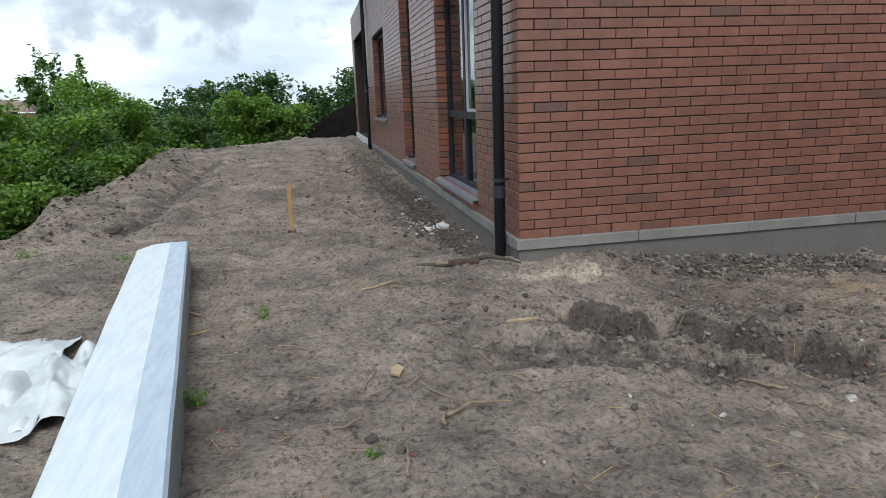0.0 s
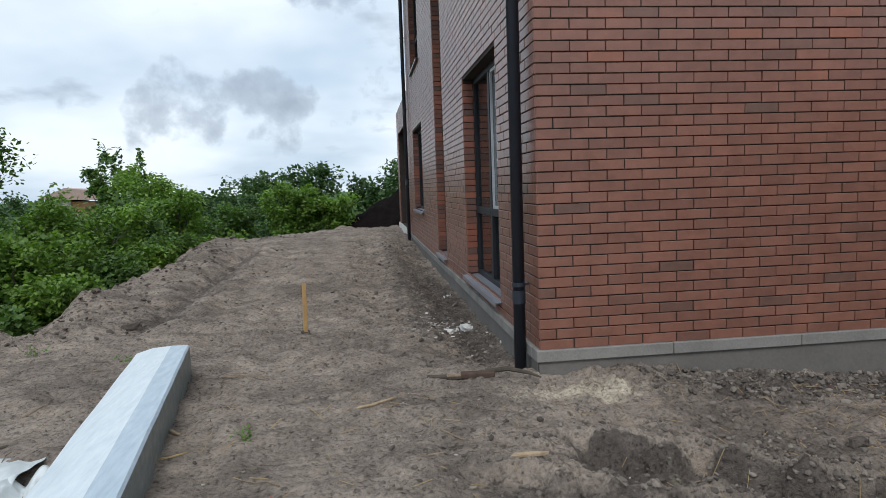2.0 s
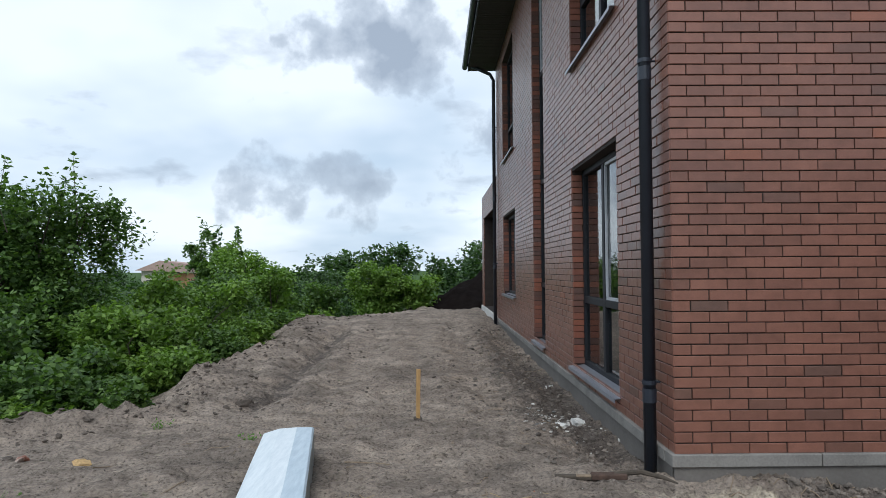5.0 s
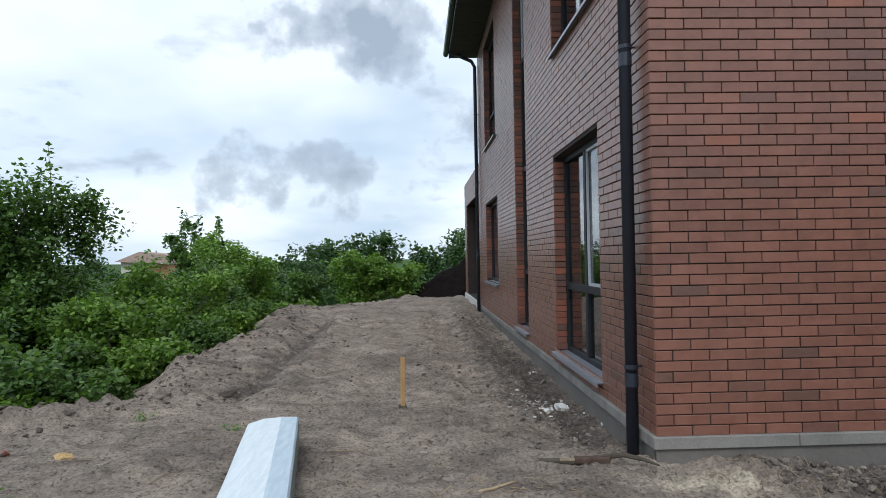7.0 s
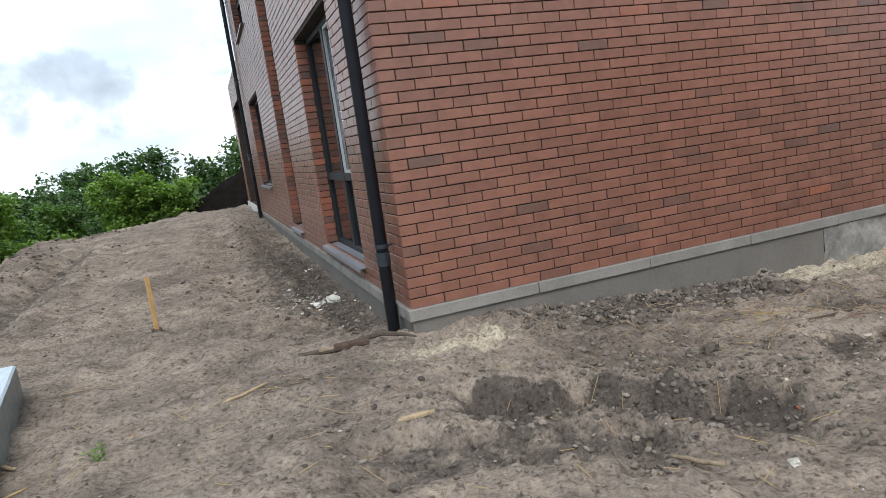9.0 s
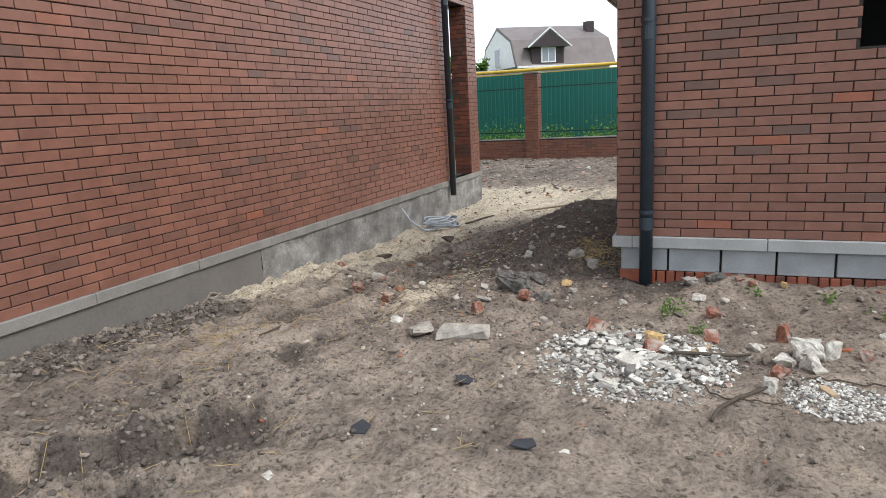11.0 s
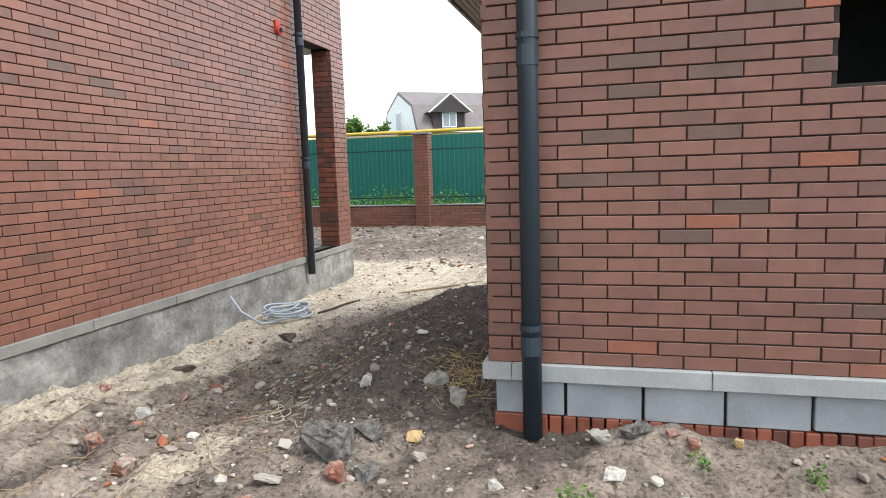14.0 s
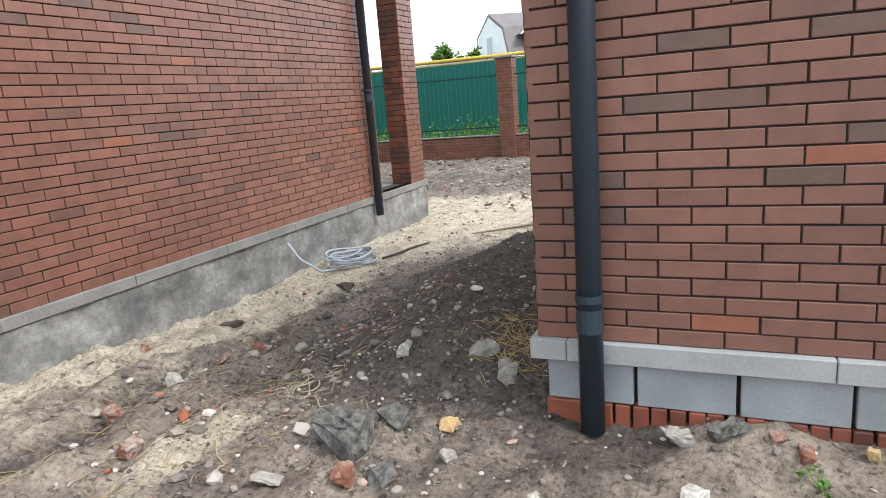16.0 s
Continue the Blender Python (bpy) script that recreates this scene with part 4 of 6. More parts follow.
def film_sheet(x, y, w, l, turn, seed, lift=0.10):
    """A crumpled sheet of plastic film on the ground."""
    n = 46
    s = Shape()
    for j in range(n + 1):
        for i in range(n + 1):
            u, v = i / n - 0.5, j / n - 0.5
            p = Vector((u * 3 + seed, v * 3, seed * 2))
            edge = 1 + 0.12 * noise.noise(Vector((u * 4, v * 4, seed)))
            z = 0.02 + lift * abs(noise.noise(p * 0.8)) + 0.03 * abs(noise.noise(p * 1.9)) + 0.010 * abs(noise.noise(p * 5))
            s.v.append((u * w * edge, v * l * edge, z))
    s.f = [(j * (n + 1) + i, j * (n + 1) + i + 1, (j + 1) * (n + 1) + i + 1, (j + 1) * (n + 1) + i) for j in range(n) for i in range(n)]
    me = s.mesh("plastic_sheet", M_FILM, True)
    ob = new("plastic_sheet", me)
    lay(ob, x, y, 0.0, turn)
    mod = ob.modifiers.new("thickness", "SOLIDIFY")
    mod.thickness = 0.002
    return tagged(ob, "crumpled translucent white plastic sheet lying on soil", "plastic sheet")


film_sheet(-1.62, 3.12, 0.80, 1.25, 8, 1.3, 0.09)
film_sheet(-1.22, 3.02, 0.42, 0.85, 12, 4.1, 0.16)


def stick(x, y, length, r, turn, label, mat, bend=0.06, seed=0, h=0.0, name="stick"):
    s = Shape()
    pts, rs = [], []
    for i in range(9):
        u = i / 8 - 0.5
        pts.append((u * length, bend * length * math.sin(u * 5 + seed) + 0.01 * noise.noise(Vector((u * 5, seed, 0))), 0.006 * noise.noise(Vector((u * 4, seed, 3)))))
        rs.append(r * (1.0 - 0.35 * abs(u) * 2 * (1 if u > 0 else 0.4)) * (1 + 0.12 * noise.noise(Vector((u * 9, seed, 7)))))
    s.tube(pts, rs, 7)
    ob = new(name, s.mesh(name, mat, True))
    lay(ob, x, y, -r * 0.8, turn, h=h)
    # follow the slope of the soil
    e = 0.5 * length
    c, d = math.cos(radians(turn)), math.sin(radians(turn))
    up = math.degrees(math.atan2(gz(x + c * e, y + d * e) - gz(x - c * e, y - d * e), 2 * e))
    ob.matrix_basis = pose(x, y, gz(x, y) + r * 0.8 + h, 0, 0, turn) @ pose(0, 0, 0, 0, -up, 0)
    return tagged(ob, label, "stick", "sticks on the soil")


# ---- trees and shrubs ----
def leaf_crown(shape, centres, n, size, rnd, flat=0.55):
    """Small folded leaves scattered round twig ends."""
    for _ in range(n):
        c, r = centres[rnd.randrange(len(centres))]
        d = Vector((rnd.gauss(0, 1), rnd.gauss(0, 1), rnd.gauss(0, 1))).normalized() * r * (rnd.random() ** 0.45)
        p = Vector(c) + d
        a = Euler((rnd.gauss(0, flat), rnd.gauss(0, flat), rnd.uniform(0, 6.28))).to_matrix()
        l = size * rnd.uniform(0.65, 1.25)
        w = l * rnd.uniform(0.28, 0.40)
        k = len(shape.v)
        for q in ((0, 0, 0), (l * 0.45, w, -0.12 * l), (l, 0, -0.22 * l), (l * 0.45, -w, -0.12 * l)):
            shape.v.append(tuple(p + a @ Vector(q)))
        shape.f += [(k, k + 1, k + 2), (k, k + 2, k + 3)]


def tree(name, label, category, x, y, top, spread_r, leaves, size, mat, seed, stems=5, low=0.25, group="", sprouts=0):
    """Several tapered stems that fork into limbs and twigs, with leaves round the twig ends."""
    rnd = random.Random(seed)
    z = float(level(x, y)) - 0.1
    height = top - z
    ob = thing(name, label, category, (x, y, z), group=group)
    wood, ends = Shape(), []
    for s in range(stems):
        ang = 6.28 * s / stems + rnd.uniform(-0.5, 0.5)
        lean = rnd.uniform(0.15, 0.75) if stems > 1 else 0.06
        tall = height * rnd.uniform(0.84, 1.0) * (1.0 - 0.12 * lean)
        pts = []
        for i in range(6):
            u = i / 5
            pts.append(Vector((math.cos(ang) * lean * spread_r * u ** 1.3 + 0.1 * u * rnd.gauss(0, 1), math.sin(ang) * lean * spread_r * u ** 1.3 + 0.1 * u * rnd.gauss(0, 1), tall * u * 0.97)))
        r0 = 0.022 * height / math.sqrt(stems) + 0.008
        wood.tube(pts, [r0 * (1 - 0.8 * i / 5) for i in range(6)], 6)
        for b in range(9):
            u = low + (1 - low) * (b + rnd.random()) / 9
            k = min(4, int(u * 5))
            p = pts[k].lerp(pts[k + 1], u * 5 - k)
            a2 = rnd.uniform(0, 6.28)
            reach = spread_r * rnd.uniform(0.25, 0.62) * (1.15 - 0.65 * u)
            tip = p + Vector((math.cos(a2) * reach, math.sin(a2) * reach, reach * rnd.uniform(0.15, 0.8)))
            wood.tube([p, p.lerp(tip, 0.5) + Vector((0, 0, 0.06)), tip], [r0 * 0.4 * (1.1 - u), r0 * 0.25 * (1.1 - u), 0.004], 4)
            for e in range(4):
                q = p.lerp(tip, rnd.uniform(0.4, 1.05)) + Vector((rnd.gauss(0, 0.1), rnd.gauss(0, 0.1), rnd.gauss(0.03, 0.1))) * spread_r * 0.55
                ends.append((q, spread_r * rnd.uniform(0.10, 0.22)))
        ends.append((pts[-1], spread_r * 0.14))
    crown = Shape()
    leaf_crown(crown, ends, leaves, size, rnd)
    # long bare shoots with leaves in pairs
    for _ in range(sprouts):
        ang, tilt = rnd.uniform(0, 6.28), rnd.uniform(0.05, 0.55)
        p = Vector((rnd.gauss(0, 0.25) * spread_r, rnd.gauss(0, 0.25) * spread_r, height * rnd.uniform(0.72, 0.85)))
        l = height * rnd.uniform(0.16, 0.26)
        tip = p + l * Vector((math.sin(tilt) * math.cos(ang), math.sin(tilt) * math.sin(ang), math.cos(tilt)))
        wood.tube([p, p.lerp(tip, 0.5), tip], [0.010, 0.007, 0.003], 4)
        leaf_crown(crown, [(p.lerp(tip, (i + 1) / 14), size * 0.9) for i in range(14)], 75, size * 1.1, rnd)
    part("trunk", wood, M_BARK, ob)
    part("crown", crown, mat, ob)
    return ob


G = "shrubs on the bank"
tree("young_tree", "tall leafy young tree on the bank, with long shoots", "tree", -7.8, 12.6, 3.2, 2.5, 46000, 0.105, M_LEAF, 11, 12, 0.06, G, 16)
tree("young_tree", "slender sparse young tree rising above the shrubs", "tree", -8.05, 24.5, 2.95, 1.5, 12000, 0.16, M_LEAF, 12, 5, 0.15, G, 6)
for i, (x, y, top, r, n, mat) in enumerate(((-5.3, 8.7, 0.45, 1.4, 12000, M_LEAF), (-6.8, 9.6, 1.2, 1.6, 13000, M_LEAF), (-5.4, 11.4, 1.05, 1.6, 14000, M_LEAF_LIGHT), (-5.6, 13.8, 1.3, 1.8, 14000, M_LEAF_LIGHT), (-9.3, 11.8, 2.2, 1.9, 8000, M_LEAF_DARK), (-7.4, 16.5, 1.05, 1.7, 10000, M_LEAF), (-5.6, 17.2, 1.35, 1.7, 12000, M_LEAF), (-4.5, 7.2, -0.45, 0.8, 4500, M_LEAF), (-9.6, 15.6, 1.7, 1.8, 7000, M_LEAF_DARK), (-5.6, 7.0, 0.3, 1.2, 6500, M_LEAF_DARK))):
    tree("shrub", "dense leafy green shrub growing on the bank", "shrub", x, y, top, r, n, 0.10, mat, 20 + i, 6, 0.05, G)
for i, (x, y, top, r, n, mat) in enumerate(((-6.8, 23.0, 2.55, 2.1, 15000, M_LEAF_LIGHT), (-5.6, 22.0, 1.95, 1.8, 11000, M_LEAF_LIGHT), (-8.2, 21.0, 0.65, 1.9, 7000, M_LEAF), (-10.7, 23.5, 0.4, 1.9, 6500, M_LEAF), (-2.4, 25.5, 1.85, 1.7, 12000, M_LEAF_LIGHT), (-1.0, 26.0, 1.2, 1.3, 6000, M_LEAF_LIGHT), (-4.6, 25.0, 1.2, 1.6, 6500, M_LEAF), (-5.0, 29.5, 1.7, 1.8, 6000, M_LEAF_DARK), (-3.9, 20.9, 0.2, 1.0, 3500, M_LEAF_LIGHT))):
    tree("shrub", "bright green shrub behind the brow of the bank", "shrub", x, y, top, r, n, 0.13, mat, 40 + i, 6, 0.05, G)


for i, (x, y, top, r, n) in enumerate(((-4.15, 8.6, 0.05, 0.75, 4500), (-3.95, 10.2, 0.25, 0.8, 5500), (-3.95, 12.0, 0.35, 0.85, 6000), (-4.0, 13.9, 0.45, 0.85, 6000), (-4.2, 15.8, 0.5, 0.9, 6000), (-4.9, 7.9, 0.0, 0.8, 4000))):
    tree("shrub", "low leafy shrub at the brow of the bank", "shrub", x, y, top, r, n, 0.09, M_LEAF_LIGHT if i % 2 else M_LEAF, 60 + i, 6, 0.05, G)


def far_woods():
    """The belt of trees in the distance, west and north of the bank."""
    rnd = random.Random(5)
    crown = Shape()
    for i in range(52):
        x = -66 + 1.5 * i + rnd.uniform(-0.6, 0.6)
        y = 42 + rnd.uniform(-3, 4) + 0.06 * abs(x + 5)
        top = (2.55 if x > -9.5 else (0.3 if -22 < x < -14.5 else 1.5)) + rnd.uniform(-0.35, 0.7)
        ends = []
        for _ in range(30):
            u = rnd.random() ** 0.8
            r = 2.2 * (1 - 0.6 * u)
            ends.append(((x + rnd.gauss(0, 0.55) * r, y + rnd.gauss(0, 0.55) * r, -2.5 + (top + 2.5) * u), 0.6))
        leaf_crown(crown, ends, 1900, 0.28, rnd)
    for i in range(70):
        x, y = rnd.uniform(-60, -9), rnd.uniform(20, 44)
        ends = [((x + rnd.gauss(0, 0.9), y + rnd.gauss(0, 0.9), rnd.uniform(-3, 0.6)), 0.7) for _ in range(16)]
        leaf_crown(crown, ends, 700, 0.26, rnd)
    ob = part("far_woods", crown, M_LEAF_DARK)
    tagged(ob, "distant belt of dense dark green trees", "woods", kind="stuff")


far_woods()


def soil_heap():
    n = 70
    s = Shape()
    x0, x1, y0, y1 = -1.6, 4.6, 24.0, 30.0
    for j in range(n + 1):
        for i in range(n + 1):
            x, y = x0 + (x1 - x0) * i / n, y0 + (y1 - y0) * j / n
            u, v = (x - 1.9) / 2.9, (y - 27) / 2.6
            r = math.hypot(u, v)
            h = 1.80 * max(0.0, 1 - r) ** 0.85 + (0.22 * noise.fractal(Vector((x * 1.1, y * 1.1, 2)), 0.8, 2.1, 4) if r < 1 else -0.2)
            s.v.append((x, y, -0.35 + h))
    s.f = [(j * (n + 1) + i, j * (n + 1) + i + 1, (j + 1) * (n + 1) + i + 1, (j + 1) * (n + 1) + i) for j in range(n) for i in range(n)]
    ob = part("earth_mound", s, M_HEAP, smooth=True)
    tagged(ob, "mound of loose black topsoil beside the annexe", "earth mound")


soil_heap()

# ---- fence, street side and neighbours ----
FX = 18.4


def brick_fence():
    """An unfinished fence: brick pillars and a low brick wall, with two metal rails between the pillars."""
    fz = -0.055
    for k, y in enumerate((-2.5, 1.42, 5.34, 9.26, 13.18)):
        ob = thing("fence_pillar", "square brown brick fence pillar with a flat cap", "fence pillar", (FX, y, fz), group="fence pillars")
        core = Shape().box((-0.178, -0.178, -0.4), (0.178, 0.178, 2.33))
        part("core", core, M_MORTAR, ob)
        for turn in (0, 90, 180, 270):
            m = pose(0, 0, 0, 0, 0, turn) @ Matrix.Translation((-0.19, -0.19, 0))
            s = Shape()
            for r in range(31):
                cuts = ((0.003, 0.25), (0.26, 0.377)) if (r + turn // 90) % 2 else ((0.003, 0.12), (0.13, 0.377))
                for a, b in cuts:
                    q = brick_shape(b - a)
                    s.add(q.v, q.f, m @ Matrix.Translation(((a + b) / 2, rng.uniform(-0.002, 0.002), (r + 0.5) * COURSE)))
            tagged(part("brickwork", s, M_BRICK, ob), kind="stuff")
        part("cap", Shape().soft_box((-0.22, -0.22, 2.33), (0.22, 0.22, 2.38), 0.01), M_CAP, ob, "flat grey cap")
    for a, b in ((-2.5, 1.42), (1.42, 5.34), (5.34, 9.26), (9.26, 13.18)):
        ob = thing("fence_wall", "low brown brick fence wall between the pillars", "fence wall", (FX, 0, fz), group="fence walls")
        part("core", Shape().box((-0.11, a + 0.19, -0.4), (0.11, b - 0.19, 0.545)), M_MORTAR, ob)
        s = Shape()
        m = pose(-0.122, b - 0.195, 0, 0, 0, -90)
        for r in range(7):
            u = 0.0
            while u < b - a - 0.42:
                w = min(0.12 if (r % 2 and u == 0) else 0.25, b - a - 0.39 - u)
                q = brick_shape(w)
                s.add(q.v, q.f, m @ Matrix.Translation((u + w / 2, rng.uniform(-0.002, 0.002), (r + 0.5) * COURSE)))
                u += w + 0.01
        tagged(part("brickwork", s, M_BRICK, ob), kind="stuff")
        part("top_course", Shape().soft_box((-0.125, a + 0.195, 0.547), (0.125, b - 0.195, 0.575), 0.006), M_CAP, ob)
        for z in (0.74, 1.94):
            part("rail", Shape().box((-0.02, a + 0.19, z), (0.02, b - 0.19, z + 0.03)), M_RAIL, ob, "thin dark metal rail")


brick_fence()


def sheet_fence():
    """The green profiled sheet fence behind the strip of weeds, with the gas pipe above it."""
    ob = thing("sheet_fence", "dark green profiled metal sheet fence", "fence", (21.3, 0, 0.0))
    y0 = -8.0
    for k in range(24):
        s = Shape()
        prof = []
        for j in range(8):
            u = y0 + 1.15 * k + 1.15 * j / 8
            prof += [(0.0, u), (0.0, u + 0.08), (0.009, u + 0.095), (0.009, u + 0.13)]
        prof.append((0.0, y0 + 1.15 * (k + 1)))
        n = len(prof)
        s.add([(x, y, z) for z in (0.2, 2.42) for x, y in prof], [(i, i + 1, n + i + 1, n + i) for i in range(n - 1)])
        sheet = part("sheet", s, M_GREENSHEET, ob)
        mod = sheet.modifiers.new("thickness", "SOLIDIFY")
        mod.thickness = 0.004
    for z in (0.5, 1.85):
        part("rail", Shape().box((0.03, y0, z), (0.07, y0 + 27.6, z + 0.04)), M_RAIL, ob)
    for k in range(10):
        part("post", Shape().box((0.07, y0 + 2.9 * k, -0.3), (0.13, y0 + 2.9 * k + 0.06, 2.1)), M_RAIL, ob)
    pipe = thing("gas_pipe", "yellow painted steel gas pipe running above the fence", "gas pipe", (21.42, 0, 2.52))
    part("pipe", Shape().tube([(0, -8, -0.02), (0, 5, 0.03), (0, 6.5, 0.02), (0, 20, 0.06)], 0.055, 12), M_YELLOW, pipe, smooth=True)
    part("pipe", Shape().tube([(0.02, -8, -0.13), (0.02, 20, -0.06)], 0.03, 10), M_YELLOW, pipe, smooth=True)
    for y in (-6.5, -1.5, 3.2, 7.4, 12.0, 17.0):
        part("support", Shape().tube([(0.05, y, -2.6), (0.05, y, -0.05)], 0.03, 8), M_YELLOW, pipe, "thin steel support post")


sheet_fence()


def verge_weeds():
    rnd = random.Random(31)
    s = Shape()
    for _ in range(700):
        x, y = rnd.uniform(19.3, 21.1), rnd.uniform(-3, 13)
        h = rnd.uniform(0.2, 0.6) if rnd.random() < 0.85 else rnd.uniform(0.6, 0.95)
        leaf_crown(s, [((x, y, -0.1 + h * k / 3), 0.14 + 0.06 * k) for k in range(1, 4)], 40, 0.075, rnd, 0.8)
    tagged(part("weeds", s, M_GRASS), "tall green weeds along the fence", "weeds", kind="stuff")


verge_weeds()


def neighbour_house():
    """A mansard-roofed house beyond the fences, with a dark dormer."""
    ob = thing("neighbour_house", "white gabled house with brown mansard roof and dormer", "house", (52.6, 8.4, -0.4), 36)
    W, D = 7.3, 8.0
    wall = part("wall", Shape().box((0, 0, 0), (D, W, 4.9)), plain("pale_house_render", (0.55, 0.55, 0.52), 0.9), ob)
    tile = plain("brown_roof_sheet", (0.17, 0.145, 0.14), 0.6, vary=0.2, scale=1.5)
    dark = plain("dark_brown_siding", (0.055, 0.042, 0.045), 0.7)
    white = plain("white_trim", (0.75, 0.76, 0.76), 0.6)
    roof = Shape()
    prof = [(-0.45, 4.6), (0.75, 6.6), (4.0, 7.9), (7.25, 6.6), (8.45, 4.6)]
    n = len(prof)
    roof.add([(x, y, z) for y in (-0.3, W + 0.3) for x, z in prof], [tuple(range(n)), tuple(reversed(range(n, 2 * n)))] + [(i, n + i, n + i + 1, i + 1) for i in range(n - 1)])
    part("roof", roof, tile, ob)
    gable = Shape().add([(x, W + 0.305, z) for x, z in [(0.0, 4.65), (0.95, 6.45), (4.0, 7.65), (7.05, 6.45), (8.0, 4.65)]], [(0, 1, 2, 3, 4)])
    part("gable", gable, white, ob, "white gable end")
    side = part("side_gable", Shape().add([(-0.46, W + 0.1, 4.7), (-0.46, W + 0.1, 4.7), (0.3, W + 0.33, 6.0)], [(0, 1, 2)]), white, ob)
    d = part("dormer", Shape().box((-0.35, 3.9, 4.6), (3.0, 6.4, 6.0)), dark, ob, "dark sided dormer")
    droof = Shape()
    droof.add([(-0.75, 3.5, 5.95), (-0.75, 6.8, 5.95), (-0.75, 5.15, 7.25), (4.0, 3.5, 5.95), (4.0, 6.8, 5.95), (4.0, 5.15, 7.25)], [(0, 2, 1), (0, 3, 5, 2), (1, 2, 5, 4), (0, 1, 4, 3)])
    part("dormer_roof", droof, tile, ob)
    tri = Shape().add([(-0.77, 3.75, 5.98), (-0.77, 6.55, 5.98), (-0.77, 5.15, 7.05)], [(0, 2, 1)])
    part("dormer_gable", tri, dark, ob)
    for a, b in (((3.45, 5.9), (5.15, 7.25)), ((6.85, 5.9), (5.15, 7.25))):
        part("bargeboard", Shape().tube([(-0.8, a[0], a[1]), (-0.8, b[0], b[1])], 0.06, 6), white, ob, "white bargeboard")
    w = part("window", Shape().box((-0.42, 4.55, 4.85), (-0.36, 5.7, 5.95)), white, ob, "white-framed window")
    part("pane", Shape().box((-0.44, 4.65, 4.95), (-0.425, 5.08, 5.85)), M_SILL, w)
    part("pane", Shape().box((-0.44, 5.17, 4.95), (-0.425, 5.6, 5.85)), M_SILL, w)
    w = part("window", Shape().box((3.4, W + 0.31, 4.9), (4.6, W + 0.36, 6.3)), white, ob, "white gable window")
    part("pane", Shape().box((3.5, W + 0.365, 5.0), (4.5, W + 0.38, 6.2)), M_SILL, w)
    part("chimney", Shape().box((2.2, 0.2, 5.0), (2.9, 0.8, 8.0)), dark, ob, "brown chimney")
    part("fascia", Shape().box((-0.55, -0.3, 4.5), (-0.46, W + 0.3, 4.65)), white, ob)
    # a leafy tree and a lower roof beside it
    tree("garden_tree", "round leafy garden tree behind the fence", "tree", 49.0, 19.4, 5.6, 2.4, 6500, 0.3, M_LEAF, 71, 4, 0.3)
    shed = thing("shed", "low shed with a brown roof beyond the fence", "shed", (44, 15.6, 0.4))
    part("wall", Shape().box((0, 0, 0), (4, 5.5, 2.6)), plain("brown_shed_boards", (0.16, 0.12, 0.09), 0.9), shed)
    part("roof", Shape().add([(-0.3, -0.3, 2.5), (-0.3, 5.8, 2.5), (2, -0.3, 3.6), (2, 5.8, 3.6), (4.3, -0.3, 2.5), (4.3, 5.8, 2.5)], [(0, 2, 3, 1), (2, 4, 5, 3), (0, 4, 2), (1, 3, 5), (0, 1, 5, 4)]), tile, shed)


neighbour_house()


def valley_house():
    """A pale two-storey house far beyond the shrubs."""
    ob = thing("valley_house", "distant pale house with a light brick upper storey", "house", (-31.6, 70, -4.9), 8)
    cream = plain("cream_render", (0.62, 0.58, 0.50), 0.9)
    part("wall", Shape().box((0, 0, 0), (2.3, 7, 6.6)), cream, ob)
    part("side_wall", Shape().box((2.32, 0.3, 0), (4.6, 7, 6.2)), plain("light_orange_brick", (0.50, 0.26, 0.15), 0.9), ob, "light orange brick wall")
    part("roof", Shape().add([(-0.5, -0.6, 6.55), (2.0, -0.6, 7.6), (5.0, -0.6, 7.2), (5.0, -0.6, 6.3), (-0.5, 7.5, 6.55), (2.0, 7.5, 7.6), (5.0, 7.5, 7.2), (5.0, 7.5, 6.3)], [(0, 1, 5, 4), (1, 2, 6, 5), (2, 3, 7, 6), (0, 3, 2, 1), (4, 5, 6, 7), (0, 4, 7, 3)]), plain("pale_pink_roof", (0.42, 0.30, 0.26), 0.8), ob, "pale reddish roof")
    for x in (0.5, 1.35):
        part("window", Shape().box((x, -0.06, 4.3), (x + 0.55, 0.02, 5.5)), M_FRAME, ob, "dark window")


valley_house()

# ---- loose things on the ground ----
RUB = "rubble on the ground"
rock("concrete_lump", "dark broken lump of concrete lying on soil", "rubble", 5.38, 2.09, (0.30, 0.38, 0.23), M_DARKCONC, 4.6, 15, 0.3, RUB, 4, 0.5)
rock("concrete_lump", "small dark concrete lump beside the big one", "rubble", 5.62, 1.93, (0.17, 0.15, 0.11), M_DARKCONC, 2.9, 70, 0.2, RUB)
rock("broken_brick", "broken brown brick end beside the concrete lump", "brick fragment", 5.15, 1.92, (0.12, 0.10, 0.11), M_REDFRAG, 3.1, 10, 0.15, RUB)
rock("concrete_slab", "flat broken piece of concrete slab", "rubble", 4.29, 2.10, (0.20, 0.44, 0.11), M_CONCRETE, 5.2, 8, 0.12, RUB, 3, 0.22)
